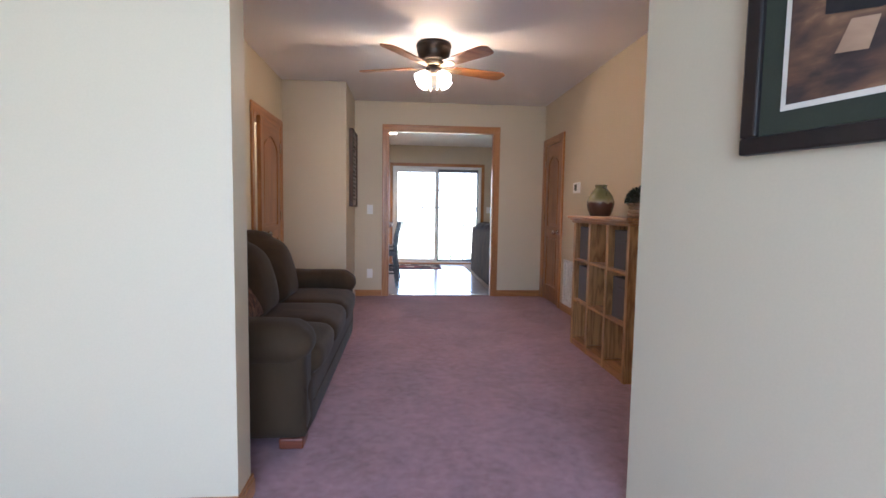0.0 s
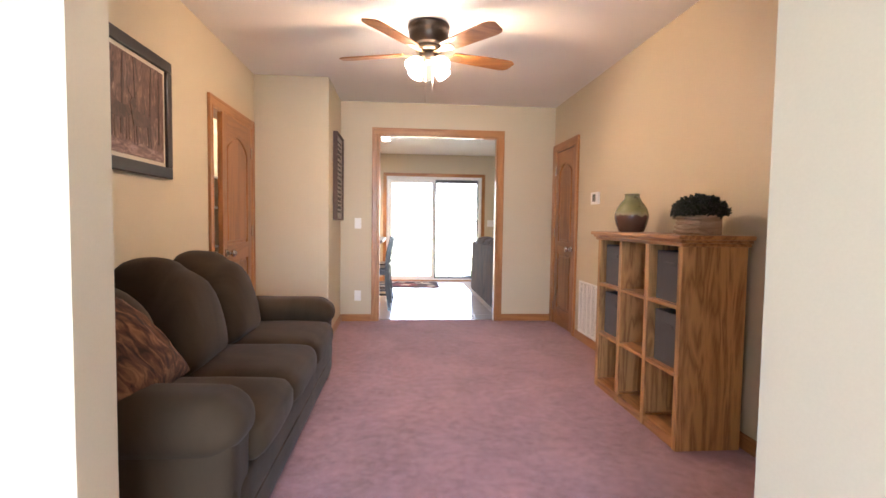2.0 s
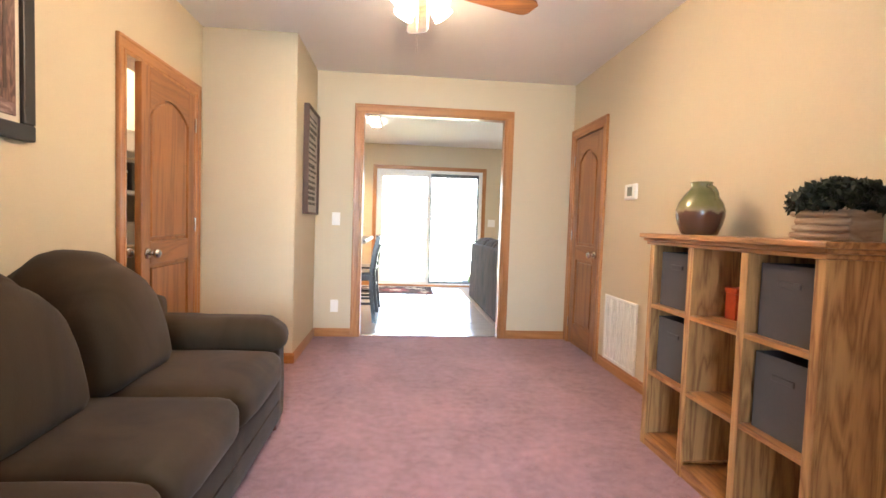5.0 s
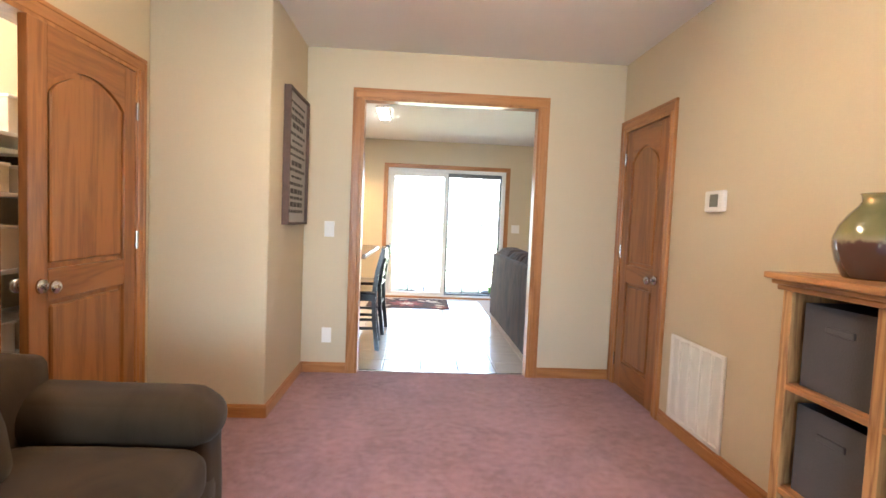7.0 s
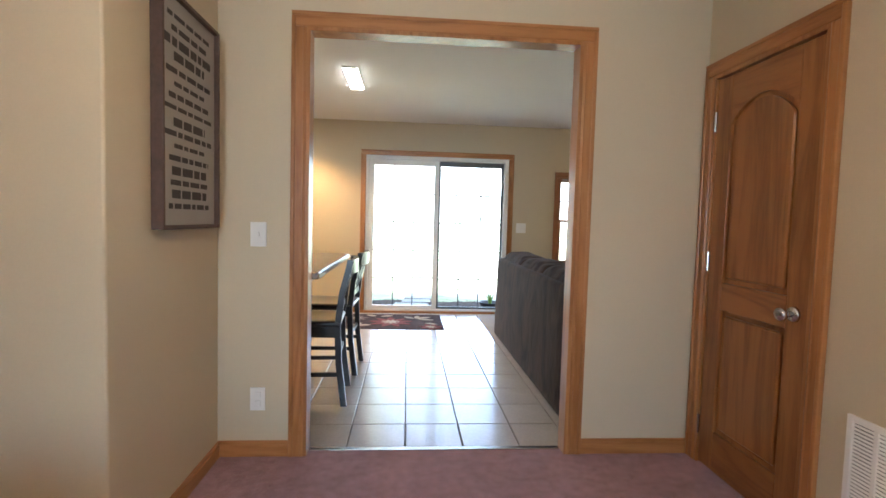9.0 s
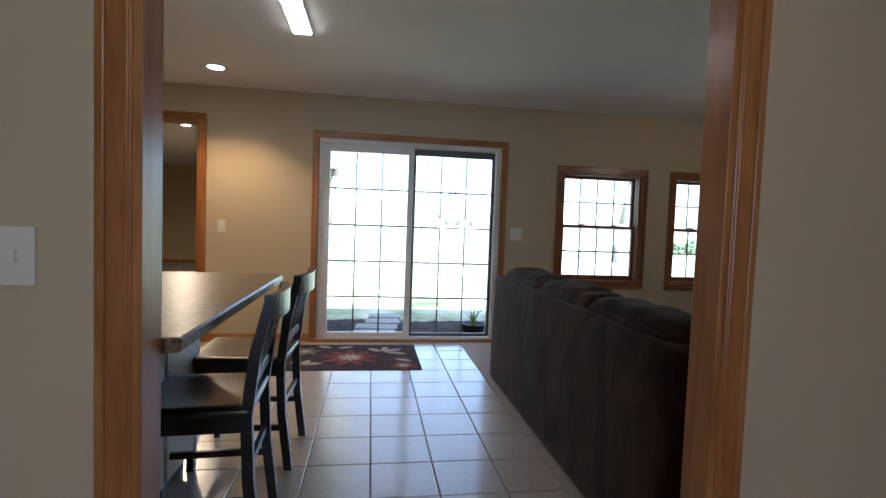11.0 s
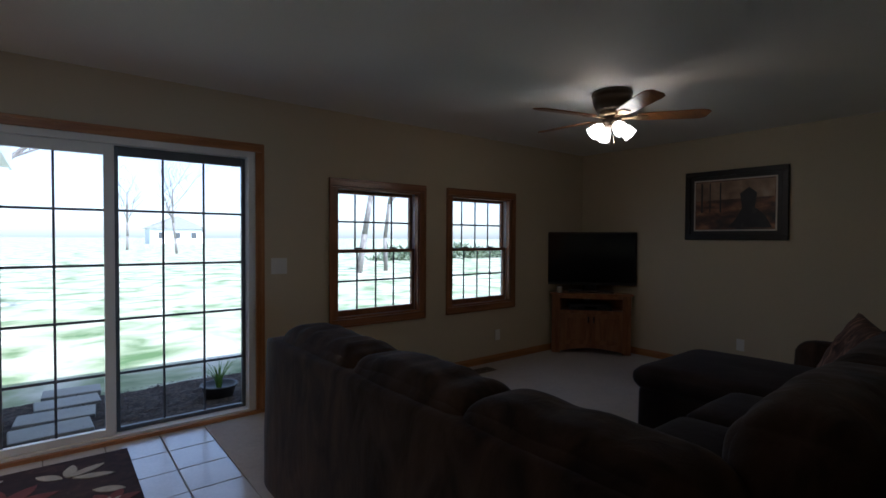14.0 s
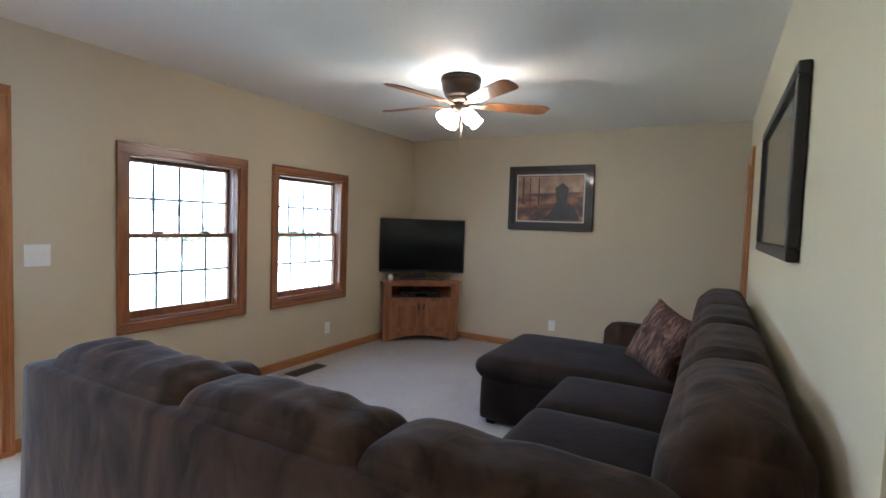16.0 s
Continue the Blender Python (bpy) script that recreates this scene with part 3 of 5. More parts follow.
for plane, face, out, a0, a1 in (
        ("y", X_LEFT, 0.013, Y_PART1 + 0.013, LD0 - 0.07), ("x", 5.62, -0.013, X_LEFT, -0.397), ("y", -0.41, 0.013, 5.62, Y_MID0 - 0.013),
        ("x", Y_MID0, -0.013, -0.41, OPEN_L - 0.07), ("x", Y_MID0, -0.013, OPEN_R + 0.07, X_RIGHT), ("y", X_RIGHT, -0.013, Y_ENTRY1 + 0.013, RD0 - 0.07),
        ("x", Y_PART1, 0.013, X_LEFT, -0.36), ("x", Y_ENTRY1, 0.013, 1.07, X_RIGHT), ("x", Y_PART0, -0.013, -2.45, -0.36),
        ("y", -0.36, 0.013, Y_PART0 - 0.013, Y_PART1 + 0.013),
        ("x", Y_NORTH, -0.013, KD1 + 0.07, SL0 - 0.065), ("x", Y_NORTH, -0.013, SL1 + 0.065, X_EAST), ("y", X_EAST, -0.013, Y_SOUTH + 0.013, Y_NORTH - 0.013),
        ("x", Y_SOUTH, 0.013, 1.6, 5.20), ("x", 18.4, -0.013, -7.5, -1.1)):
    baseboard(plane, face, out, a0, a1)


# ---- sliding door and windows ----
slider = thing("door_3", ((SL0 + SL1) / 2, Y_NORTH, 0.02), "white sliding patio door with grilles and a grey screen", "sliding door", kind="structure")
casing_set(slider, "x", Y_NORTH, -0.016, SL0 - 0.001, SL1 + 0.001, SLH, 0.06)
fy0, fy1 = Y_NORTH + 0.005, Y_NORTH + 0.13
for x0, x1, z0, z1 in ((SL0, SL0 + 0.035, 0.02, SLH), (SL1 - 0.05, SL1, 0.02, SLH), (SL0 + 0.035, SL1 - 0.05, SLH - 0.045, SLH), (SL0 + 0.035, SL1 - 0.05, 0.02, 0.045)):
    part("outer_frame", box(x0, x1, fy0, fy1, z0, z1, 0.003), WHITE, slider)
part("sill", box(SL0 - 0.06, SL1 + 0.06, Y_NORTH - 0.03, Y_NORTH - 0.001, 0.0, 0.03, 0.004), OAK_X, slider)


def glazed_leaf(x0, x1, z0, z1, y0, y1, gx0, gx1, gz0, gz1, frame_mat, cols, rows, grille_mat, parent):
    leaf = part("leaf", box(x0, gx0, y0, y1, z0, z1, 0.003), frame_mat, parent)
    part("stile", box(gx1, x1, y0, y1, z0, z1, 0.003), frame_mat, leaf)
    part("rail", box(gx0, gx1, y0, y1, gz1, z1, 0.003), frame_mat, leaf)
    part("rail", box(gx0, gx1, y0, y1, z0, gz0, 0.003), frame_mat, leaf)
    my = (y0 + y1) / 2
    glass = part("pane", box(gx0 - 0.004, gx1 + 0.004, my - 0.003, my + 0.003, gz0 - 0.004, gz1 + 0.004), GLASS, leaf, "clear glass")
    glass.visible_shadow = False
    for i in range(1, cols):
        x = gx0 + (gx1 - gx0) * i / cols
        part("grille_bar", box(x - 0.007, x + 0.007, my + 0.004, my + 0.012, gz0, gz1), grille_mat, leaf)
    for j in range(1, rows):
        z = gz0 + (gz1 - gz0) * j / rows
        part("grille_bar", box(gx0, gx1, my - 0.012, my - 0.004, z - 0.008, z + 0.008), grille_mat, leaf)
    return leaf


GRILLE = surface("grille_bar_paint", (0.10, 0.10, 0.11), 0.5, 4, 60, 0.05, 0.0)
glazed_leaf(SL0 + 0.037, 0.885, 0.047, SLH - 0.047, fy0 + 0.022, fy0 + 0.062, 0.07, 0.828, 0.092, 1.868, WHITE, 3, 5, GRILLE, slider)
glazed_leaf(0.86, SL1 - 0.052, 0.047, SLH - 0.047, fy0 + 0.068, fy0 + 0.10, 0.912, 1.692, 0.075, 1.875, GREY, 3, 5, GRILLE, slider)
part("pull_handle", box(0.028, 0.05, fy0 - 0.02, fy0 + 0.03, 0.88, 1.12, 0.006), WHITE, slider, "white pull handle")


def sash_window(name, x0, x1):
    w = thing(name, ((x0 + x1) / 2, Y_NORTH, WS), "oak-cased double-hung window with grilles", "window", kind="structure")
    ww = 0.07
    for a, b in ((x0 - ww, x0), (x1, x1 + ww)):
        bm = box(a, b, Y_NORTH - 0.016, Y_NORTH, WS, WH, 0.004)
        o0, o1 = (a, a + 0.018) if b == x0 else (b - 0.018, b)
        box(o0 - 0.001, o1 + 0.001, Y_NORTH - 0.022, Y_NORTH, WS - ww + 0.02, WH + ww - 0.02, 0.003, bm=bm)
        part("casing", bm, TRIM, w)
    for a, b in ((WS - ww, WS - 0.001), (WH + 0.001, WH + ww)):
        bm = box(x0 - ww + 0.002, x1 + ww - 0.002, Y_NORTH - 0.016, Y_NORTH, a, b, 0.004)
        o0, o1 = (a, a + 0.018) if b < 1 else (b - 0.018, b)
        box(x0 - ww - 0.001, x1 + ww + 0.001, Y_NORTH - 0.022, Y_NORTH, o0, o1, 0.003, bm=bm)
        part("casing", bm, TRIM_X, w)
    part("window_sill", box(x0, x1, Y_NORTH - 0.004, Y_NORTH + 0.12, WS, WS + 0.018, 0.003), TRIM_X, w)
    for a, b in ((x0, x0 + 0.016), (x1 - 0.016, x1)):
        part("jamb", box(a, b, Y_NORTH - 0.004, Y_NORTH + 0.05, WS + 0.018, WH, 0.002), TRIM, w)
        part("track", box(a, b, Y_NORTH + 0.051, Y_NORTH + 0.13, WS + 0.018, WH, 0.002), WHITE, w, "white vinyl sash track")
    part("jamb", box(x0 + 0.016, x1 - 0.016, Y_NORTH - 0.004, Y_NORTH + 0.12, WH - 0.018, WH, 0.002), TRIM_X, w)
    mid = 1.225
    for z0, z1, y0 in ((WS + 0.018, mid + 0.018, Y_NORTH + 0.055), (mid - 0.016, WH - 0.018, Y_NORTH + 0.092)):
        a, b = x0 + 0.016, x1 - 0.016
        glazed_leaf(a, b, z0, z1, y0, y0 + 0.034, a + 0.03, b - 0.03, z0 + (0.05 if z0 < 1 else 0.03), z1 - 0.03, TRIM, 4, 2, GRILLE, w)
    for x in (x0 + 0.25, x1 - 0.25):
        part("sash_lock", box(x - 0.03, x + 0.03, Y_NORTH + 0.052, Y_NORTH + 0.085, mid + 0.019, mid + 0.032, 0.005), BRONZE, w)
    return w


sash_window("window_1", *W1)
sash_window("window_2", *W2)
# ---- living room things ----
REDFOOT = wood("red_stained_foot", (0.12, 0.025, 0.010), (0.22, 0.055, 0.022), "x", 0.4)



def sofa_suede():
    x0, x1, y0, y1 = -1.04, -0.20, 2.45, 4.56
    s = thing("sofa", ((x0 + x1) / 2, (y0 + y1) / 2, 0), "olive-brown suede three-seat sofa with rolled arms", "sofa")
    part("base", cushion(x0 + 0.03, x1 - 0.015, y0 + 0.03, y1 - 0.03, 0.045, 0.30, 0.03, (0, 0, 0), 0.002, 7), OLIVE, s, "", True)
    part("skirt_welt", box(x1 - 0.025, x1 - 0.009, y0 + 0.19, y1 - 0.19, 0.165, 0.178, 0.005), OLIVE, s)
    part("back_frame", cushion(x0, x0 + 0.26, y0 + 0.05, y1 - 0.05, 0.06, 0.70, 0.07, (0, 0, 0.02), 0.004, 9), OLIVE, s, "", True)
    cw = (y1 - y0 - 0.42) / 3
    for i in range(3):
        a = y0 + 0.21 + i * cw
        part("seat_cushion", cushion(x0 + 0.24, x1 + 0.01, max(y0 + 0.20, a - 0.075), a + cw - (0.079 if i < 2 else 0.012), 0.285, 0.445, 0.055, (0.02, 0.004, 0.022), 0.004, 11, i), OLIVE, s, "", True)
        b = cushion(x0 + 0.06, x0 + (0.36 if i == 0 else 0.40), a - (0.08 if i == 0 else 0.195), a + cw - 0.165, 0.40, 0.918, 0.14, (0.06, 0.0, 0.01), 0.006, 13, 4.2 + i)
        for v in b.verts:
            u = (v.co.y - (a - 0.18 + cw / 2)) / (cw / 2)
            h = max(0.0, (v.co.z - 0.42) / 0.5)
            v.co.z -= 0.27 * h * abs(u) ** 2.3 - 0.012 * h
            v.co.x -= 0.10 * (h - 0.35)
        part("back_cushion", b, OLIVE, s, "", True)
    for a, b in ((y0, y0 + 0.22), (y1 - 0.22, y1)):
        arm = cushion(x0 + 0.02, x1 - 0.02, a + 0.015, b - 0.015, 0.05, 0.50, 0.05, (0, 0, 0), 0.004, 9, a)
        join(arm, cushion(x0 + 0.05, x1 - 0.005, a - 0.02, b + 0.01, 0.39, 0.585, 0.095, (0.012, 0, 0.006), 0.007, 13, a + 2))
        part("arm", arm, OLIVE, s, "", True)
    for fx, fy in ((x1 - 0.09, y0 + 0.09), (x1 - 0.09, y1 - 0.09), (x0 + 0.09, y0 + 0.09), (x0 + 0.09, y1 - 0.09)):
        part("foot", box(fx - 0.055, fx + 0.055, fy - 0.055, fy + 0.055, 0.0, 0.05, 0.008), REDFOOT, s, "reddish wood block foot")
    return s


sofa_suede()
FUR = patches("brown_fur", [(0.34, (0.025, 0.009, 0.005)), (0.5, (0.10, 0.036, 0.016)), (0.70, (0.26, 0.12, 0.055))], 26, 0.7, 0.95, (1.6, 1, 0.55))


def throw_pillow(m, label, size=0.46, thick=0.17, seed=0.0, material=None):
    b = bmesh.new()
    bmesh.ops.create_cube(b, size=2)
    bmesh.ops.subdivide_edges(b, edges=b.edges[:], cuts=15, use_grid_fill=True)
    for v in b.verts:
        u, w = v.co.x, v.co.z
        pin = 1 - 0.10 * (1 - u * u) * abs(w) ** 3 - 0.10 * (1 - w * w) * abs(u) ** 3
        t = (max(0.0, 1 - abs(u) ** 2.6) * max(0.0, 1 - abs(w) ** 2.6)) ** 0.5
        n = noise.noise(Vector((u * 2.6 + seed, w * 2.6, v.co.y))) * 0.022 + noise.noise(Vector((u * 9 + seed, w * 3, v.co.y * 2))) * 0.011
        v.co = Vector((u * size / 2 * pin, v.co.y * (0.012 + thick / 2 * t) + n * t, w * size / 2 * pin + size / 2))
    bmesh.ops.remove_doubles(b, verts=b.verts, dist=0.0005)
    ob = new("throw_pillow", settle(b, "throw_pillow", material or FUR, True))
    ob.matrix_basis = m
    return tagged(ob, label, "pillow")


throw_pillow(Matrix.Translation((-0.53, 2.68, 0.50)) @ Matrix.Rotation(radians(80), 4, "Z") @ Matrix.Rotation(radians(-40), 4, "X") @ Matrix.Rotation(radians(-14), 4, "Y"), "brown fur throw pillow leaning on the sofa back", 0.43, 0.21, 1.0)


def bookcase():
    x0, x1, y0, y1, top = 1.63, 1.967, 3.255, 4.275, 1.047
    c = thing("cube_bookcase", ((x0 + x1) / 2, (y0 + y1) / 2, 0), "golden oak nine-cube bookcase holding dark fabric bins", "bookcase")
    t = 0.019
    part("back", box(x1 - 0.008, x1, y0 + t, y1 - t, 0.03, top - 0.03), SHELF, c)
    for a, b in ((y0, y0 + t), (y1 - t, y1)):
        part("side", box(x0 + 0.012, x1, a, b, 0.0, top - 0.03, 0.002), SHELF, c)
    ys = [y0 + t / 2 + i * (y1 - y0 - t) / 3 for i in range(4)]
    for i in (1, 2):
        part("divider", box(x0 + 0.012, x1 - 0.009, ys[i] - t / 2, ys[i] + t / 2, 0.07, top - 0.03, 0.001), SHELF, c)
    for i in range(4):
        part("stile", box(x0, x0 + 0.013, ys[i] - 0.019 + (0.009 if i == 0 else 0) - (0.009 if i == 3 else 0), ys[i] + 0.019 + (0.009 if i == 0 else 0) - (0.009 if i == 3 else 0), 0.0, top - 0.03, 0.002), SHELF, c)
    zs = (0.055, 0.385, 0.722)
    for z in zs:
        for i in range(3):
            part("shelf", box(x0 + 0.002, x1 - 0.009, ys[i] + t / 2, ys[i + 1] - t / 2, z - 0.019, z, 0.002), SHELF_Y, c)
    for i in range(3):
        part("plinth", box(x0 + 0.004, x0 + 0.018, ys[i] + 0.02, ys[i + 1] - 0.02, 0.0, 0.036, 0.002), SHELF_Y, c)
    for z0, z1, o in ((top - 0.03, top - 0.012, 0.014), (top - 0.012, top + 0.004, 0.026), (top + 0.004, top + 0.026, 0.042)):
        part("top", box(x0 - o, x1 + 0.01, y0 - o, y1 + o, z0, z1, 0.005), SHELF_Y, c)
    return ys, zs, top + 0.026


BOOK_Y, BOOK_Z, BOOK_TOP = bookcase()


def fabric_bin(y, z, h=0.27, w=0.265):
    b = thing("fabric_bin", (1.81, y, z), "dark grey fabric storage bin with a handle slot", "storage bin", "bins in the bookcase")
    x0, x1, y0, y1, t = 1.672, 1.955, y - w / 2, y + w / 2, 0.008
    bm = box(x0, x1, y0, y1, z, z + h)
    lid = [f for f in bm.faces if f.calc_center_median().z > z + h - 0.001]
    bmesh.ops.inset_region(bm, faces=lid, thickness=t)
    for f in bmesh.ops.extrude_discrete_faces(bm, faces=lid)["faces"]:
        for v in f.verts:
            v.co.z -= h - t
    for v in bm.verts:
        k = (v.co.z - z) / h
        v.co.x += 0.008 * math.sin(3.1 * (v.co.y - y0) / w) * k * (-1 if v.co.x < 1.8 else 0.4) * 0.7
        v.co.z -= 0.012 * k * math.sin(math.pi * (v.co.y - y0) / w) * (1 if v.co.x < 1.8 else 0)
    part("body", bm, FABRICBIN, b)
    part("handle", box(x0 - 0.006, x0 + 0.001, y - 0.05, y + 0.05, z + h * 0.70, z + h * 0.70 + 0.022, 0.004), FABRICBIN, b)


for col, row in ((2, 2), (2, 1), (0, 2), (0, 1)):
    fabric_bin((BOOK_Y[col] + BOOK_Y[col + 1]) / 2, BOOK_Z[row], 0.262 if row == 2 else 0.278)
orange = thing("gift_box", (1.80, 3.845, BOOK_Z[2]), "small orange-red box standing on a shelf", "box")
ORANGE = surface("orange_card", (0.45, 0.06, 0.015), 0.5, 8, 80, 0.15, 0.1)
part("carton", box(1.765, 1.835, 3.81, 3.88, BOOK_Z[2], BOOK_Z[2] + 0.11, 0.004), ORANGE, orange)
part("lid", box(1.761, 1.839, 3.806, 3.884, BOOK_Z[2] + 0.11, BOOK_Z[2] + 0.135, 0.004), ORANGE, orange)

# two-tone jug
JUG = bpy.data.materials.new("two_tone_glaze")
JUG.use_nodes = True
jn = JUG.node_tree
jp = jn.nodes["Principled BSDF"]
jv = coords(jn)
sep = jn.nodes.new("ShaderNodeSeparateXYZ")
jn.links.new(jv, sep.inputs[0])
jz = node(jn, "ShaderNodeTexNoise", Scale=26.0, Detail=4.0)
jn.links.new(jv, jz.inputs["Vector"])
jm = jn.nodes.new("ShaderNodeMath")
jm.operation, jm.inputs[1].default_value = "MULTIPLY_ADD", 0.05
jn.links.new(jz.outputs["Fac"], jm.inputs[0])
jn.links.new(sep.outputs["Z"], jm.inputs[2])
jn.links.new(ramp(jn, jm.outputs[0], [(0.0, (0.06, 0.032, 0.024)), (0.132, (0.085, 0.042, 0.030)), (0.143, (0.26, 0.22, 0.12)), (0.165, (0.20, 0.18, 0.07)), (0.225, (0.13, 0.13, 0.045)), (0.30, (0.17, 0.15, 0.065))]), jp.inputs["Base Color"])
jp.inputs["Roughness"].default_value, jp.inputs["Coat Weight"].default_value = 0.12, 0.6
jug = thing("glazed_jug", (1.79, 4.13, BOOK_TOP), "two-tone glazed pottery jug, olive green over brown", "jug")
part("body", lathe([(0.0, 0), (0.084, 0), (0.090, 0.006), (0.110, 0.05), (0.121, 0.095), (0.121, 0.122), (0.108, 0.16), (0.082, 0.197), (0.058, 0.222), (0.050, 0.235), (0.052, 0.25), (0.056, 0.258), (0.048, 0.260), (0.043, 0.245), (0.05, 0.222), (0.10, 0.16), (0.11, 0.10), (0.0, 0.06)], (1.79, 4.13, BOOK_TOP), 36), JUG, jug, "", True)
ear = bmesh.new()
pts = [Vector((1.79 + 0.10 * math.cos(1.4) * 0, 4.13 - 0.052 - 0.060 * math.sin(a) - 0.012 * a, BOOK_TOP + 0.238 - 0.062 * (1 - math.cos(a)) * 0.75)) for a in [i * 0.3 for i in range(8)]]
for p, q in zip(pts, pts[1:]):
    rod(p, q, 0.010, 0.010, 8, ear)
part("handle", ear, JUG, jug, "", True)

jug.scale = (0.89, 0.89, 0.97)

# planter with dark leafy bush
PLANTERWOOD = patches("weathered_planter_wood", [(0.3, (0.22, 0.13, 0.08)), (0.6, (0.42, 0.31, 0.22)), (0.8, (0.55, 0.46, 0.36))], 9, 0.8, 0.8, (1, 0.4, 4))
planter = thing("leafy_planter", (1.80, 3.43, BOOK_TOP), "rustic wooden box planter with dense dark foliage", "plant")
pz = BOOK_TOP
pb = box(1.74, 1.86, 3.30, 3.51, pz, pz + 0.10, 0.006)
part("box", pb, PLANTERWOOD, planter)
for k in range(4):
    z = pz + 0.012 + k * 0.024
    part("slat", rod((1.736, 3.292 + 0.008 * (k % 2), z), (1.736, 3.518 - 0.01 * (k % 3), z + 0.004), 0.010, 0.009, 8), PLANTERWOOD, planter, "", True)
rng = random.Random(7)
lv, lf = [], []
for i in range(1500):
    a, e = rng.uniform(0, 2 * math.pi), math.acos(rng.uniform(-0.12, 1))
    rr = rng.uniform(0.55, 1.0) ** 0.5
    c = Vector((1.80 + 0.11 * rr * math.sin(e) * math.cos(a), 3.405 + 0.175 * rr * math.sin(e) * math.sin(a), pz + 0.112 + 0.085 * rr * math.cos(e)))
    d = Vector((rng.gauss(0, 1), rng.gauss(0, 1), rng.gauss(0.3, 1))).normalized()
    s = d.cross(Vector((rng.gauss(0, 1), rng.gauss(0, 1), rng.gauss(0, 1)))).normalized()
    L, W = rng.uniform(0.018, 0.034), rng.uniform(0.007, 0.012)
    n = len(lv)
    lv += [tuple(c), tuple(c + d * L * 0.5 + s * W), tuple(c + d * L + d.cross(s) * 0.003), tuple(c + d * L * 0.5 - s * W)]
    lf.append((n, n + 1, n + 2, n + 3))
me = bpy.data.meshes.new("foliage")
me.from_pydata([tuple(Vector(v) - Vector((1.80, 3.43, BOOK_TOP))) for v in lv], [], lf)
me.materials.append(LEAF)
fol = new("foliage", me)
fol.parent = planter
tagged(fol, kind="stuff")


# ---- ceiling fans ----
SHADE = glow("lit_frosted_glass", (1.0, 0.86, 0.66), 4.0)


def ceiling_fan(x, y, turn, height):
    f = thing("ceiling_fan", (0, 0, 0), "flush bronze ceiling fan with wood blades and lit glass shades", "ceiling fan", "ceiling fans")
    part("housing", lathe([(0.0, 0), (0.135, 0), (0.142, -0.012), (0.142, -0.03), (0.132, -0.04), (0.137, -0.052), (0.128, -0.09), (0.112, -0.125), (0.10, -0.14), (0.0, -0.142)], (0, 0, 0), 36), BRONZE, f, "", True)
    part("motor_ring", lathe([(0.0, -0.143), (0.085, -0.143), (0.09, -0.155), (0.088, -0.175), (0.0, -0.176)], (0, 0, 0), 30), surface("brass_ring", (0.42, 0.30, 0.18), 0.3, 9, 60, 0.1, 0, metal=0.9), f, "antique brass ring", True)
    part("hub", lathe([(0.0, -0.177), (0.062, -0.177), (0.066, -0.20), (0.062, -0.235), (0.045, -0.25), (0.0, -0.252)], (0, 0, 0), 28), BRONZE, f, "", True)
    for k in range(5):
        a = radians(turn + 72 * k)
        rot = Matrix.Rotation(a, 4, "Z")
        outline = [(0.17, -0.052), (0.30, -0.060), (0.57, -0.070), (0.615, -0.062), (0.645, -0.035), (0.63, 0.045), (0.61, 0.064), (0.57, 0.069), (0.30, 0.058), (0.17, 0.050)]
        b = prism(outline, "z", -0.004, 0.004, 0.0015)
        bmesh.ops.transform(b, matrix=rot @ Matrix.Translation((0, 0, -0.185)) @ Matrix.Rotation(radians(-11), 4, "X"), verts=b.verts)
        blade = part("blade", b, BLADE, f)
        iron = prism([(0.06, -0.014), (0.13, -0.012), (0.18, -0.036), (0.235, -0.030), (0.245, 0.0), (0.235, 0.030), (0.18, 0.036), (0.13, 0.012), (0.06, 0.014)], "z", -0.013, -0.0075, 0.0015)
        bmesh.ops.transform(iron, matrix=rot @ Matrix.Translation((0, 0, -0.183)) @ Matrix.Rotation(radians(-11), 4, "X"), verts=iron.verts)
        part("blade_iron", iron, surface("aged_brass", (0.36, 0.25, 0.14), 0.35, 9, 60, 0.15, 0.0, metal=0.9) if k == 0 and "aged_brass" not in bpy.data.materials else bpy.data.materials["aged_brass"], blade, "antique brass blade iron")
    for k in range(4):
        a = radians(turn + 20 + 90 * k)
        d = Vector((math.cos(a), math.sin(a), 0))
        base = d * 0.055 + Vector((0, 0, -0.235))
        part("arm", rod(d * 0.04 + Vector((0, 0, -0.225)), base + d * 0.02 + Vector((0, 0, -0.012)), 0.011, 0.016, 12), BRONZE, f, "", True)
        g = lathe([(0.018, 0.0), (0.026, -0.012), (0.040, -0.035), (0.046, -0.06), (0.047, -0.085), (0.052, -0.098), (0.049, -0.098), (0.044, -0.085), (0.042, -0.06), (0.0, -0.03)], (0, 0, 0), 22)
        # the mouth of each shade points down and outwards
        bmesh.ops.transform(g, matrix=Matrix.Translation(base + d * 0.016 + Vector((0, 0, -0.006))) @ Matrix.Rotation(a, 4, "Z") @ Matrix.Rotation(radians(-50), 4, "Y"), verts=g.verts)
        part("shade", g, SHADE, f, "lit frosted glass shade", True)
    for dx, L in ((0.03, 0.17), (-0.02, 0.27)):
        part("pull_chain", rod((dx, 0.0, -0.25), (dx, 0.0, -0.25 - L), 0.001, 0.001, 6), NICKEL, f)
    f.matrix_basis = pose(x, y, height)
    return f


ceiling_fan(0.44, 4.35, 18, H)
ceiling_fan(3.72, 8.49, -52, HF)


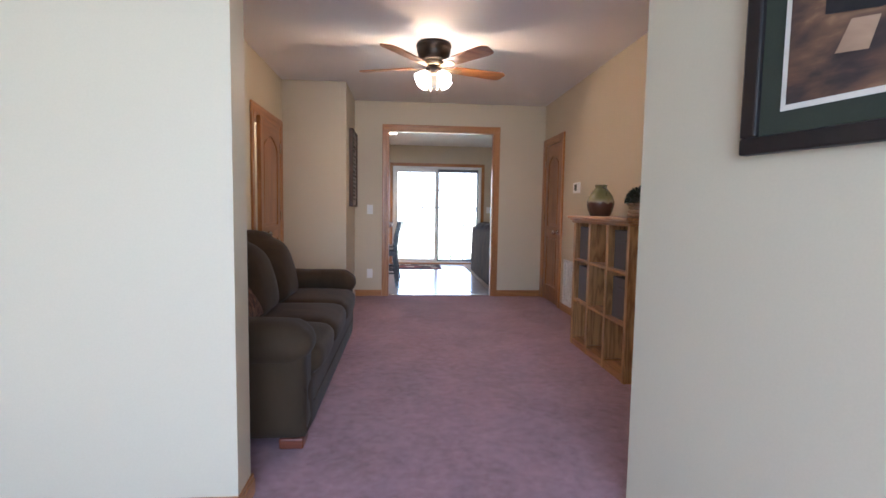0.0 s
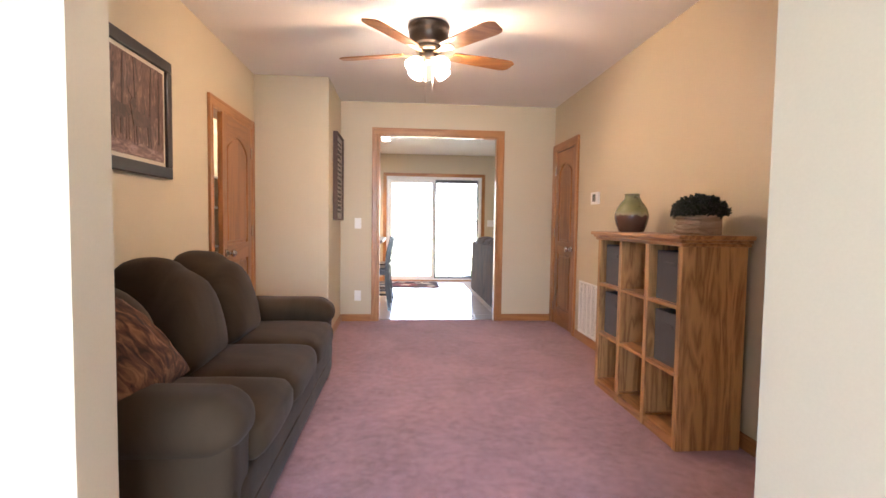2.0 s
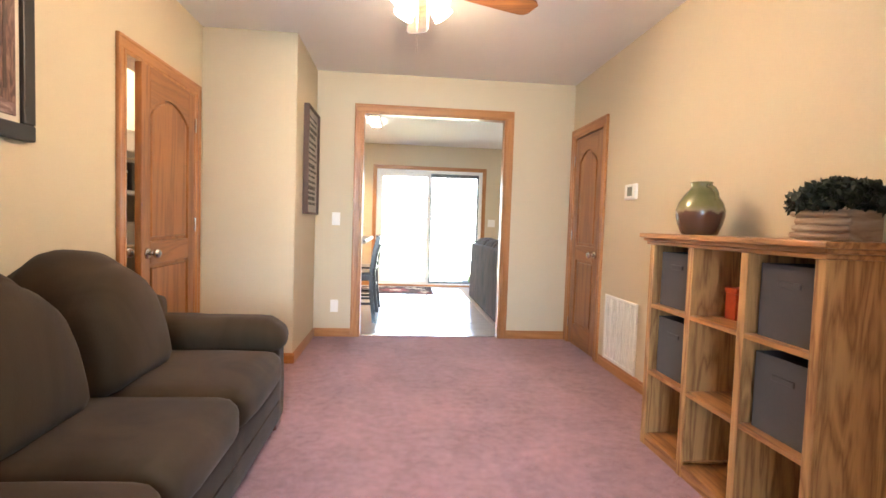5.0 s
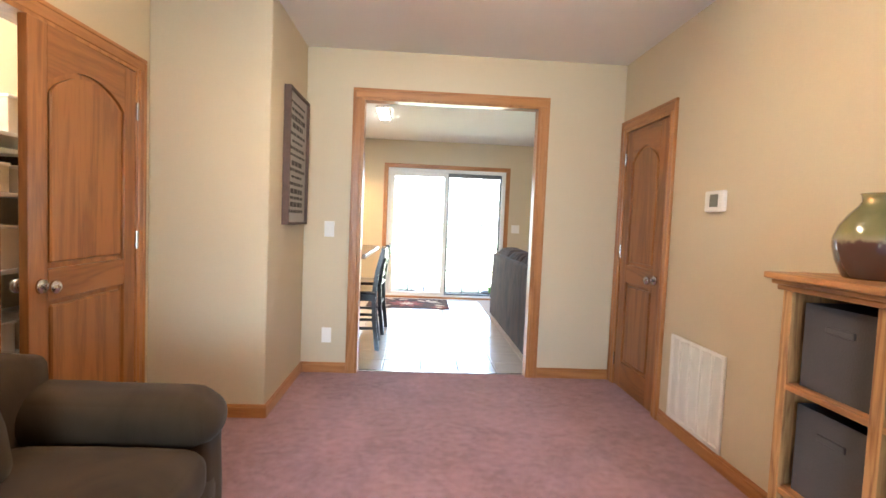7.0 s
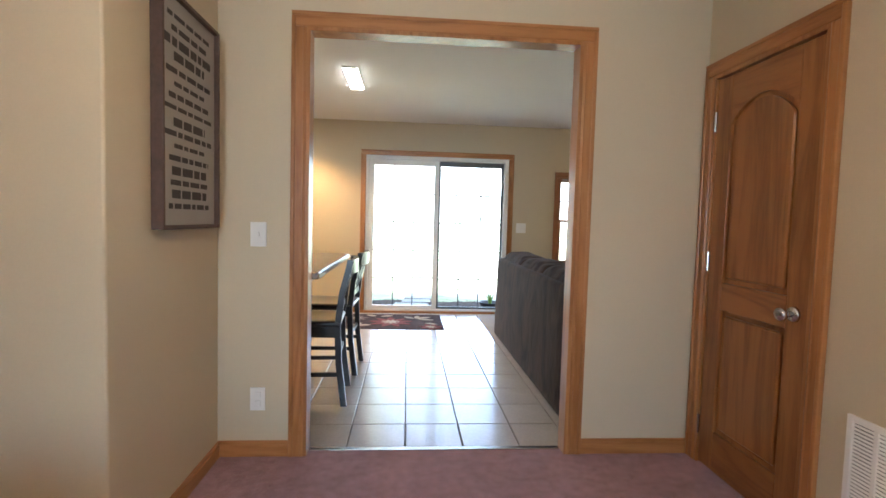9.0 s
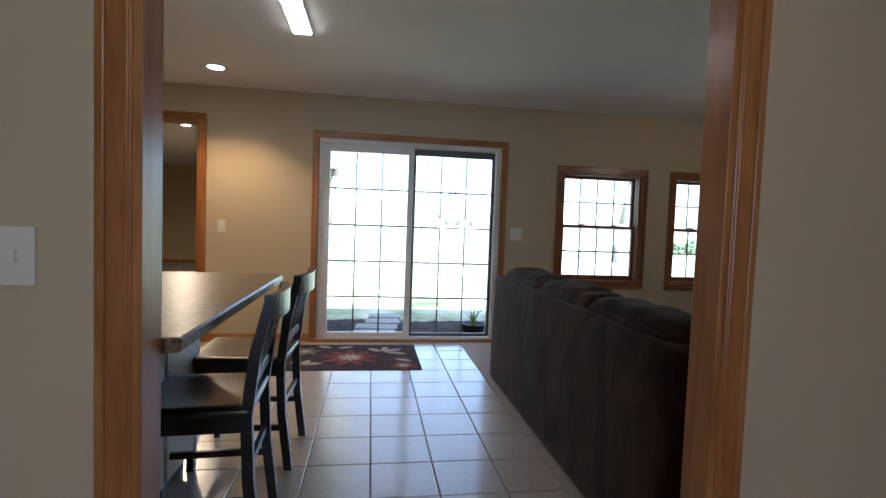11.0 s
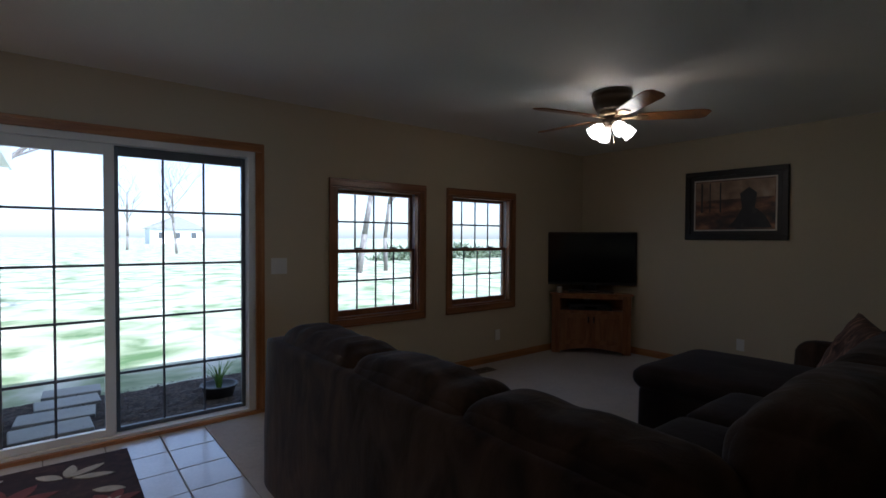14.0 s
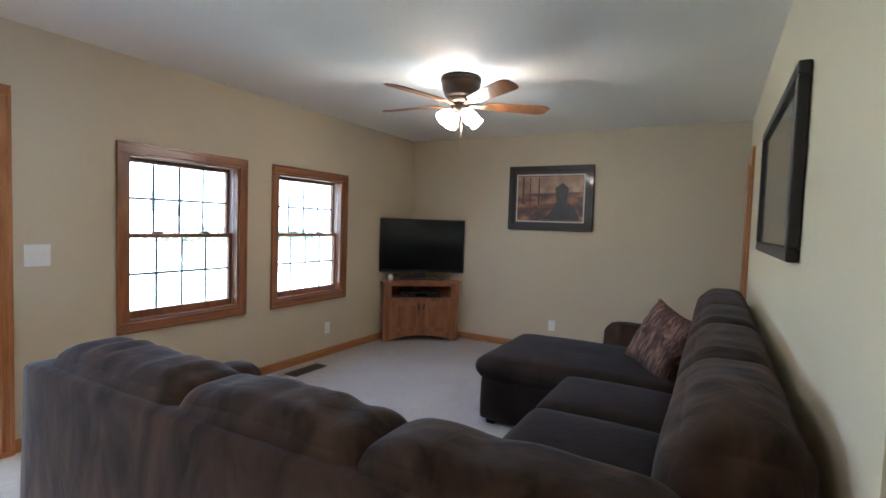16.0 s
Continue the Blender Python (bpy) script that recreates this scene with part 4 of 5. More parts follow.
# ---- pictures ----
def picture(name, plane, face, out, a0, a1, z0, z1, bw, art, mount, label, mw=0.06, liner=None, category="picture"):
    """A framed picture: four mitred-looking bars, mount, and the printed sheet. out is the signed depth off the wall."""
    def bx(u0, u1, w0, w1, d0, d1, bev=0.0):
        p, q = sorted((face + out * d0, face + out * d1))
        return box(u0, u1, p, q, w0, w1, bev) if plane == "x" else box(p, q, u0, u1, w0, w1, bev)
    mid = (a0 + a1) / 2
    at = (mid, face, z0) if plane == "x" else (face, mid, z0)
    pic = thing(name, at, label, category)
    for u0, u1, w0, w1 in ((a0, a1, z0, z0 + bw), (a0, a1, z1 - bw, z1), (a0, a0 + bw, z0 + bw, z1 - bw), (a1 - bw, a1, z0 + bw, z1 - bw)):
        bar = bx(u0, u1, w0, w1, 0.05, 1.0, 0.006)
        part("frame_bar", bar, FRAMEBLACK, pic)
    if mount:
        part("mount", bx(a0 + bw, a1 - bw, z0 + bw, z1 - bw, 0.1, 0.55), mount, pic)
        if liner:
            part("liner", bx(a0 + bw + mw - 0.014, a1 - bw - mw + 0.014, z0 + bw + mw - 0.014, z1 - bw - mw + 0.014, 0.12, 0.59), liner, pic)
    part("print", bx(a0 + bw + mw, a1 - bw - mw, z0 + bw + mw, z1 - bw - mw, 0.12, 0.63), art, pic, "printed picture")
    return pic


FOREST = patches("forest_print", [(0.30, (0.030, 0.014, 0.012)), (0.48, (0.12, 0.055, 0.04)), (0.62, (0.22, 0.115, 0.085)), (0.78, (0.46, 0.34, 0.28))], 11, 1.4, 0.5, (1, 3.6, 1.0))
VINTAGE = patches("dusk_print", [(0.32, (0.010, 0.008, 0.010)), (0.48, (0.05, 0.032, 0.030)), (0.62, (0.16, 0.085, 0.05)), (0.8, (0.50, 0.30, 0.16))], 5.0, 0.35, 0.35, (1.0, 1, 2.4))
SUNSET = patches("lake_print", [(0.30, (0.012, 0.010, 0.012)), (0.48, (0.10, 0.045, 0.030)), (0.62, (0.34, 0.15, 0.07)), (0.8, (0.62, 0.40, 0.20))], 5, 0.35, 0.4, (1, 1.0, 2.2))
MUTED = patches("muted_print", [(0.3, (0.05, 0.046, 0.042)), (0.55, (0.10, 0.095, 0.085)), (0.8, (0.17, 0.16, 0.14))], 4, 1.2, 0.15, (1, 1, 1.6), 0.5)
deer = picture("woodland_picture", "y", X_LEFT, 0.035, 2.97, 3.955, 1.345, 2.0, 0.062, FOREST, MATCREAM, "dark-framed woodland picture with a cream liner", 0.022)
HIDEART = patches("painted_hide", [(0.35, (0.035, 0.016, 0.012)), (0.5, (0.075, 0.034, 0.024)), (0.7, (0.13, 0.062, 0.042))], 22, 0.8, 0.5)
BARKART = surface("dark_trunk_ink", (0.06, 0.030, 0.024), 0.6, 20, 80, 0.3, 0.1)
for k, (y, w, lean) in enumerate(((3.15, 0.016, 0.05), (3.30, 0.008, -0.02), (3.46, 0.010, 0.02), (3.60, 0.007, -0.03), (3.72, 0.012, 0.02), (3.82, 0.008, 0.0))):
    part("painted_trunk", prism([(y - w, 1.52), (y + w, 1.52), (y + w * 0.5 + lean, 1.91), (y - w * 0.5 + lean, 1.91)], "x", X_LEFT + 0.022, X_LEFT + 0.0235), BARKART, deer)
LEAFINK = patches("fallen_leaf_ink", [(0.3, (0.06, 0.03, 0.028)), (0.5, (0.20, 0.11, 0.10)), (0.7, (0.40, 0.28, 0.26))], 26, 1.0, 0.5, (1, 0.5, 1.6))
part("painted_ground", prism([(3.06, 1.432), (3.868, 1.432), (3.868, 1.475), (3.66, 1.50), (3.42, 1.492), (3.22, 1.535), (3.06, 1.525)], "x", X_LEFT + 0.022, X_LEFT + 0.0228), LEAFINK, deer)
for y, z, s in ((3.46, 1.60, 1.0), (3.66, 1.585, 1.1)):
    part("painted_shape", prism([(y - 0.085 * s, z), (y - 0.02 * s, z - 0.006), (y + 0.06 * s, z + 0.008), (y + 0.085 * s, z + 0.035), (y + 0.065 * s, z + 0.066), (y + 0.0 * s, z + 0.062), (y - 0.05 * s, z + 0.072), (y - 0.066 * s, z + 0.105), (y - 0.075 * s, z + 0.13), (y - 0.098 * s, z + 0.125), (y - 0.112 * s, z + 0.10), (y - 0.10 * s, z + 0.05)], "x", X_LEFT + 0.022, X_LEFT + 0.024), HIDEART, deer)
    for dy, w in ((-0.078, 0.007), (-0.055, 0.006), (0.045, 0.007), (0.068, 0.006)):
        part("painted_leg", prism([(y + dy * s - w * 0.5, z - 0.10), (y + dy * s + w * 0.5, z - 0.10), (y + dy * s + w, z + 0.012), (y + dy * s - w, z + 0.012)], "x", X_LEFT + 0.0222, X_LEFT + 0.0237), HIDEART, deer)
    for q in (-1, 1):
        part("painted_antler", prism([(y - 0.09 * s, z + 0.125), (y - 0.086 * s, z + 0.125), (y + (-0.088 + q * 0.03) * s, z + 0.155), (y + (-0.09 + q * 0.038) * s, z + 0.175), (y + (-0.092 + q * 0.034) * s, z + 0.152)], "x", X_LEFT + 0.0222, X_LEFT + 0.0237), HIDEART, deer)

entry_pic = picture("entry_picture", "x", Y_ENTRY, -0.035, 1.25, 2.27, 1.275, 2.0, 0.046, VINTAGE, MATGREEN, "dark-framed print with a green and white mount", 0.070, MATCREAM)
PALE = patches("pale_sky_ink", [(0.3, (0.22, 0.13, 0.08)), (0.6, (0.42, 0.27, 0.17)), (0.8, (0.55, 0.42, 0.30))], 9, 0.4, 0.4)
SHADOWINK = patches("dark_shape_ink", [(0.3, (0.006, 0.006, 0.008)), (0.6, (0.022, 0.018, 0.02)), (0.8, (0.07, 0.05, 0.045))], 14, 0.4, 0.35)
REDINK = surface("rust_red_ink", (0.20, 0.03, 0.02), 0.4, 20, 80, 0.3, 0.0)
ey = Y_ENTRY - 0.0228
part("painted_sky", prism([(1.390, 1.714), (2.120, 1.753), (2.120, 1.868), (1.390, 1.868)], "y", ey - 0.0006, ey), PALE, entry_pic)
part("painted_shape", prism([(1.448, 1.580), (1.563, 1.556), (1.736, 1.580), (1.947, 1.618), (1.985, 1.676), (1.909, 1.714), (1.860, 1.801), (1.736, 1.829), (1.630, 1.801), (1.602, 1.724), (1.495, 1.686), (1.448, 1.637)], "y", ey - 0.0014, ey - 0.0007), SHADOWINK, entry_pic)
part("painted_light", prism([(1.640, 1.733), (1.717, 1.743), (1.717, 1.801), (1.668, 1.791)], "y", ey - 0.002, ey - 0.0015), PALE, entry_pic)
part("painted_light", prism([(1.755, 1.748), (1.832, 1.753), (1.803, 1.801), (1.755, 1.806)], "y", ey - 0.002, ey - 0.0015), PALE, entry_pic)
part("painted_light", prism([(1.476, 1.484), (1.544, 1.475), (1.563, 1.541), (1.506, 1.551)], "y", ey - 0.002, ey - 0.0015), PALE, entry_pic)
part("painted_shape", prism([(1.909, 1.599), (2.081, 1.628), (2.090, 1.695), (1.975, 1.695)], "y", ey - 0.0022, ey - 0.0016), REDINK, entry_pic)
entry_pic.matrix_basis = Matrix.Translation((1.283, 1.090, 1.26)) @ Matrix.Rotation(radians(-76), 4, "Z")
lake = picture("lake_picture", "y", X_EAST, -0.035, 8.01, 8.95, 1.34, 2.045, 0.055, SUNSET, FRAMEBLACK, "dark-framed autumn lake picture with a pale liner", 0.05, MATCREAM)
lx = X_EAST - 0.0228
part("painted_sky", prism([(8.12, 1.76), (8.84, 1.74), (8.84, 1.93), (8.12, 1.93)], "x", lx - 0.0006, lx), PALE, lake)
part("painted_shape", prism([(8.14, 1.46), (8.52, 1.47), (8.45, 1.56), (8.40, 1.66), (8.42, 1.80), (8.34, 1.86), (8.27, 1.80), (8.29, 1.66), (8.20, 1.58)], "x", lx - 0.0014, lx - 0.0007), SHADOWINK, lake)
for ty, tw in ((8.60, 0.007), (8.70, 0.005), (8.78, 0.009)):
    part("painted_trunk", box(lx - 0.0013, lx - 0.0007, ty - tw, ty + tw, 1.62, 1.92), SHADOWINK, lake)
picture("muted_picture", "x", Y_SOUTH, 0.04, 2.55, 3.9, 1.29, 1.93, 0.045, MUTED, MATGREEN, "black-framed muted picture behind glass", 0.004)

# lettered wall sign
SIGNPAPER = surface("sign_canvas", (0.36, 0.34, 0.315), 0.7, 6, 120, 0.06, 0.1)
INK = surface("sign_ink", (0.05, 0.045, 0.045), 0.8, 20, 90, 0.2, 0.0)
sign = thing("wall_sign", (-0.41, 6.14, 1.13), "framed canvas wall sign with lines of dark lettering", "wall sign")
part("canvas", box(-0.405, -0.385, 5.895, 6.385, 1.145, 1.985), SIGNPAPER, sign)
for b in (box(-0.409, -0.365, 5.88, 5.896, 1.13, 2.0, 0.003), box(-0.409, -0.365, 6.384, 6.40, 1.13, 2.0, 0.003), box(-0.409, -0.365, 5.896, 6.384, 1.13, 1.146, 0.003), box(-0.409, -0.365, 5.896, 6.384, 1.984, 2.0, 0.003)):
    part("frame_bar", b, surface("sign_frame_wood", (0.075, 0.042, 0.03), 0.6, 10, 60, 0.3, 0.2) if "sign_frame_wood" not in bpy.data.materials else bpy.data.materials["sign_frame_wood"], sign)
rng = random.Random(3)
z = 1.93
while z > 1.2:
    h = rng.choice((0.016, 0.020, 0.032))
    w = rng.uniform(0.26, 0.44)
    y = 6.14 - w / 2
    while y < 6.14 + w / 2:
        L = rng.uniform(0.03, 0.09)
        part("lettering", box(-0.3855, -0.3838, y, min(y + L, 6.14 + w / 2), z - h, z), INK, sign)
        y += L + 0.015
    z -= h + rng.uniform(0.016, 0.03)


# ---- switches, outlets, vents ----
def plate(name, plane, face, out, a, z, w, h, kind, label, category):
    def bx(u0, u1, w0, w1, d0, d1, bev=0.0):
        p, q = sorted((face + out * d0, face + out * d1))
        return box(u0, u1, p, q, w0, w1, bev) if plane == "x" else box(p, q, u0, u1, w0, w1, bev)
    t = thing(name, (a, face, z - h / 2) if plane == "x" else (face, a, z - h / 2), label, category)
    part("cover", bx(a - w / 2, a + w / 2, z - h / 2, z + h / 2, 0.0, 0.007, 0.002), PLATE, t)
    if kind == "switch":
        n = max(1, round(w / 0.06) - 0) if w > 0.1 else 1
        for i in range(n):
            c = a + (i - (n - 1) / 2) * 0.046
            part("toggle", bx(c - 0.006, c + 0.006, z - 0.012, z + 0.012, 0.006, 0.016, 0.002), PLATE, t)
    else:
        for dz in (-0.022, 0.022):
            part("socket", bx(a - 0.015, a + 0.015, z + dz - 0.014, z + dz + 0.014, 0.006, 0.0095, 0.002), PLATE, t)


plate("light_switch", "x", Y_MID0, -1, -0.22, 1.10, 0.075, 0.118, "switch", "white toggle light switch beside the opening", "light switch")
plate("wall_outlet", "x", Y_MID0, -1, -0.22, 0.29, 0.072, 0.115, "outlet", "white wall outlet near the floor", "outlet")
plate("light_switch", "x", Y_NORTH, -1, -0.915, 1.105, 0.072, 0.118, "switch", "white toggle light switch by the doorway", "light switch")
plate("light_switch", "x", Y_NORTH, -1, 1.95, 1.12, 0.125, 0.125, "switch", "white double light switch by the patio door", "light switch")
plate("wall_outlet", "x", Y_NORTH, -1, 4.36, 0.29, 0.072, 0.115, "outlet", "white wall outlet below the windows", "outlet")
plate("wall_outlet", "y", X_EAST, -1, 8.4, 0.30, 0.072, 0.115, "outlet", "white wall outlet by the lounge", "outlet")

thermo = thing("thermostat", (X_RIGHT, 5.245, 1.30), "white wall thermostat with a grey display", "thermostat")
part("casing_body", box(X_RIGHT - 0.026, X_RIGHT, 5.165, 5.325, 1.30, 1.41, 0.008), PLATE, thermo)
part("display", box(X_RIGHT - 0.0285, X_RIGHT - 0.0262, 5.205, 5.275, 1.325, 1.39, 0.001), surface("grey_display", (0.16, 0.17, 0.15), 0.2, 8, 60, 0.05, 0), thermo)

vent = thing("return_air_grille", (X_RIGHT, 5.33, 0.06), "white louvred return air grille above the baseboard", "air vent")
va, vb, vz0, vz1 = 5.075, 5.59, 0.082, 0.58
# dark sheet coloured as the shade behind the louvres; the wall is uncut
part("backing", box(X_RIGHT - 0.003, X_RIGHT - 0.001, va + 0.01, vb - 0.01, vz0 + 0.01, vz1 - 0.01), surface("vent_slot_shade", (0.05, 0.047, 0.045), 0.7, 8, 60, 0.05, 0), vent)
for y0, y1, z0, z1 in ((va, va + 0.022, vz0, vz1), (vb - 0.022, vb, vz0, vz1), (va + 0.022, vb - 0.022, vz0, vz0 + 0.022), (va + 0.022, vb - 0.022, vz1 - 0.022, vz1)):
    part("frame", box(X_RIGHT - 0.012, X_RIGHT - 0.001, y0, y1, z0, z1, 0.002), PLATE, vent)
for k in range(1, 5):
    y = va + (vb - va) * k / 5
    part("mullion", box(X_RIGHT - 0.011, X_RIGHT - 0.004, y - 0.007, y + 0.007, vz0 + 0.02, vz1 - 0.02), PLATE, vent)
sl = bmesh.new()
for i in range(36):
    z = vz0 + 0.03 + i * (vz1 - vz0 - 0.06) / 35
    prism([(X_RIGHT - 0.010, z - 0.0035), (X_RIGHT - 0.0085, z - 0.0045), (X_RIGHT - 0.004, z + 0.003), (X_RIGHT - 0.0055, z + 0.004)], "y", va + 0.02, vb - 0.02, 0, sl)
tagged(part("louvres", sl, PLATE, vent), kind="stuff")

# shelves in the store cupboard behind the left door
for k, z in enumerate((0.45, 0.86, 1.22, 1.5)):
    solid("wall_shelf", box(-1.88, -1.45, 4.32, 5.78, z, z + 0.02, 0.002), WHITE, "white painted cupboard shelf board", "shelf", "cupboard shelves")
    rngs = random.Random(k)
    y = 4.36
    while y < 5.6:
        w, h = rngs.uniform(0.1, 0.22), rngs.uniform(0.10, 0.22)
        cb = thing("stored_box", (-1.6, y + w / 2, z + 0.02), "small stored carton on a cupboard shelf", "box", "stored boxes")
        part("carton", box(-1.8, -1.48, y, y + w, z + 0.02, z + 0.02 + h, 0.004), rngs.choice((MATCREAM, WHITE, STANDWOOD, MATCREAM, FRAMEBLACK)), cb)
        part("lid", box(-1.805, -1.475, y - 0.003, y + w + 0.003, z + 0.02 + h, z + 0.035 + h, 0.003), WHITE, cb)
        y += w + 0.06
# ---- family room things ----
def rolled_cushion(x0, x1, y0, y1, z0, z1, along, seed, lean=0.0):
    """A loose back cushion: plump, pulled in at its ends, with gathered creases across its length."""
    b = cushion(x0, x1, y0, y1, z0, z1, 0.10, (0.012, 0.006, 0.02), 0.003, 31, seed)
    lo, hi = (x0, x1) if along == "x" else (y0, y1)
    for v in b.verts:
        p = v.co.x if along == "x" else v.co.y
        u = (p - lo) / (hi - lo)
        k = (v.co.z - z0) / (z1 - z0)
        patch = max(0.0, noise.noise(Vector((u * 3.0, seed, 0.4))) + 0.25)
        crease = math.sin(u * 46 + 3.5 * noise.noise(Vector((p * 5, k * 2.5, seed)))) * 0.013 * patch * max(0, k - 0.45)
        crease += 0.014 * noise.noise(Vector((p * 7 + seed, k * 3, 1.7))) * max(0, k)
        v.co.z += crease - 0.035 * abs(2 * u - 1) ** 6 * max(0, k)
        off = 0.006 * noise.noise(Vector((p * 11, v.co.z * 9, seed))) + lean * (k - 0.5)
        if along == "x":
            v.co.y += off
        else:
            v.co.x += off
    return b


def sectional():
    s = thing("sectional_sofa", (2.9, 7.6, 0), "dark brown velvet sectional sofa with chaise", "sofa")
    f = 0.004
    # run along the tiles, its back towards the kitchen
    b = cushion(1.415, 1.66, 6.80, 9.06, 0.03, 0.825, 0.03, (0, 0, 0), 0.002, 15, 3)
    for v in b.verts:
        v.co.x += 0.03 * max(0, (v.co.z - 0.3)) * (1 if v.co.x < 1.5 else 0.3)
    part("back_panel", b, VELVET, s, "velvet outer back, nap brushed in streaks", True)
    part("base", cushion(1.60, 2.42, 6.86, 8.92, 0.03, 0.30, 0.03, (0, 0, 0), 0.003, 7), SEATVELVET, s, "", True)
    part("arm", cushion(1.44, 2.40, 8.86, 9.10, 0.03, 0.63, 0.09, (0.01, 0.01, 0.01), 0.006, 11, 5), VELVET, s, "", True)
    for i, (a, c) in enumerate(((8.20, 8.97), (7.545, 8.215), (6.90, 7.56))):
        part("back_cushion", rolled_cushion(1.49, 1.80, a - 0.04, c + 0.04, 0.50, 0.885, "y", 2.7 * i + 1, -0.07), VELVET, s, "", True)
    for i, (a, c) in enumerate(((8.03, 8.87), (7.2, 8.03))):
        part("seat_cushion", cushion(1.66, 2.45, a, c, 0.28, 0.46, 0.06, (0.01, 0.0, 0.025), 0.005, 11, i + 8), SEATVELVET, s, "", True)
    # run along the wall
    part("back_panel", cushion(1.66, 4.72, 6.66, 6.87, 0.03, 0.815, 0.04, (0, 0, 0), 0.004, 15, 6), VELVET, s, "", True)
    part("base", cushion(2.42, 4.66, 6.93, 7.62, 0.03, 0.30, 0.03, (0, 0, 0), 0.003, 7), SEATVELVET, s, "", True)
    for i, (a, c) in enumerate(((1.75, 2.45), (2.43, 3.10), (3.08, 3.76), (3.74, 4.62))):
        part("back_cushion", rolled_cushion(a - 0.03, c + 0.03, 6.70, 6.985, 0.46, 0.985, "x", 3.3 * i + 9, -0.07), VELVET, s, "", True)
    for i, (a, c) in enumerate(((2.45, 3.06), (3.06, 3.68))):
        part("seat_cushion", cushion(a, c, 6.98, 7.66, 0.28, 0.465, 0.06, (0.0, 0.01, 0.028), 0.005, 11, i + 20), SEATVELVET, s, "", True)
    part("chaise_base", cushion(3.70, 4.62, 7.60, 8.26, 0.03, 0.335, 0.035, (0, 0, 0), 0.004, 9), SEATVELVET, s, "", True)
    part("chaise_cushion", cushion(3.67, 4.64, 6.98, 8.30, 0.315, 0.47, 0.08, (0.01, 0.015, 0.035), 0.007, 15, 31), SEATVELVET, s, "", True)
    part("arm", cushion(4.64, 4.86, 6.75, 7.62, 0.03, 0.63, 0.09, (0.01, 0.01, 0.01), 0.006, 11, 12), VELVET, s, "", True)
    for x, y in ((1.5, 8.95), (1.5, 6.9), (3.76, 8.18), (4.56, 8.18), (4.75, 6.85), (2.3, 8.95)):
        part("foot", box(x - 0.03, x + 0.03, y - 0.03, y + 0.03, 0.004, 0.04, 0.004), BLACKWOOD, s)


sectional()
STRIPEFUR = patches("striped_brown_fur", [(0.32, (0.022, 0.011, 0.008)), (0.5, (0.085, 0.04, 0.026)), (0.66, (0.22, 0.12, 0.075))], 8, 2.4, 0.9, (3.2, 1, 0.7))
throw_pillow(Matrix.Translation((4.02, 7.24, 0.47)) @ Matrix.Rotation(radians(226), 4, "Z") @ Matrix.Rotation(radians(-24), 4, "X") @ Matrix.Rotation(radians(14), 4, "Y"), "brown striped fur pillow on the chaise", 0.45, 0.16, 5.0, STRIPEFUR)


# corner television stand, built square and turned into the corner
stand = thing("corner_tv_stand", (0, 0, 0), "oak corner television stand with two doors", "tv stand")
outline = [(-0.41, 0.0), (0.41, 0.0), (0.41, 0.08), (0.04, 0.50), (-0.04, 0.50), (-0.41, 0.08)]
big = [(x * 1.05, y * 1.02 - (0.02 if y < 0.01 else 0)) for x, y in outline]
part("top", prism(big, "z", 0.645, 0.67, 0.004), STANDWOOD, stand)
part("bottom", prism([(x * 0.95, y * 0.98 + 0.012) for x, y in outline], "z", 0.065, 0.085), STANDWOOD, stand)
part("shelf", prism([(x * 0.95, y * 0.98 + 0.012) for x, y in outline], "z", 0.455, 0.475), STANDWOOD, stand)
for sx in (-1, 1):
    part("side", box(min(sx * 0.41, sx * 0.39), max(sx * 0.41, sx * 0.39), 0.012, 0.08, 0.0, 0.645, 0.002), STANDWOOD, stand)
    a, b = Vector((sx * 0.40, 0.08)), Vector((sx * 0.04, 0.49))
    n = Vector((-(b - a).y, (b - a).x)).normalized() * 0.009
    part("back_panel", prism([tuple(a - n), tuple(b - n), tuple(b + n), tuple(a + n)], "z", 0.0, 0.644), STANDWOOD, stand)
    part("stile", box(min(sx * 0.41, sx * 0.32), max(sx * 0.41, sx * 0.32), 0.0, 0.018, 0.0, 0.644, 0.003), STANDWOOD, stand)
part("rail", box(-0.32, 0.32, 0.0, 0.018, 0.61, 0.644, 0.003), STANDWOOD, stand)
part("rail", box(-0.32, 0.32, 0.0, 0.018, 0.445, 0.48, 0.003), STANDWOOD, stand)
apron = [(-0.32, 0.10), (0.32, 0.10), (0.32, 0.02)] + [(0.32 - 0.64 * i / 12, 0.02 + 0.045 * math.sin(math.pi * i / 12)) for i in range(1, 12)] + [(-0.32, 0.02)]
part("apron", prism(apron, "y", 0.0, 0.018), STANDWOOD, stand)
for sx in (-1, 1):
    x0, x1 = sorted((sx * 0.003, sx * 0.318))
    door = part("door", box(x0, x1, 0.004, 0.016, 0.102, 0.444, 0.002), STANDWOOD, stand)
    for a0, a1, z0, z1 in ((x0, x0 + 0.045, 0.102, 0.444), (x1 - 0.045, x1, 0.102, 0.444), (x0 + 0.045, x1 - 0.045, 0.102, 0.15), (x0 + 0.045, x1 - 0.045, 0.396, 0.444)):
        part("door_frame", box(a0, a1, -0.006, 0.004, z0, z1, 0.002), STANDWOOD, door)
    part("handle", box(sx * 0.028 - 0.008, sx * 0.028 + 0.008, -0.022, -0.006, 0.345, 0.415, 0.004), BLACKPLASTIC, door, "dark metal pull")
TURN_STAND = pose(5.452, 9.824, 0.004, 0, 0, -50) @ Matrix.Diagonal((1.085, 1, 1.052, 1))
stand.matrix_basis = TURN_STAND
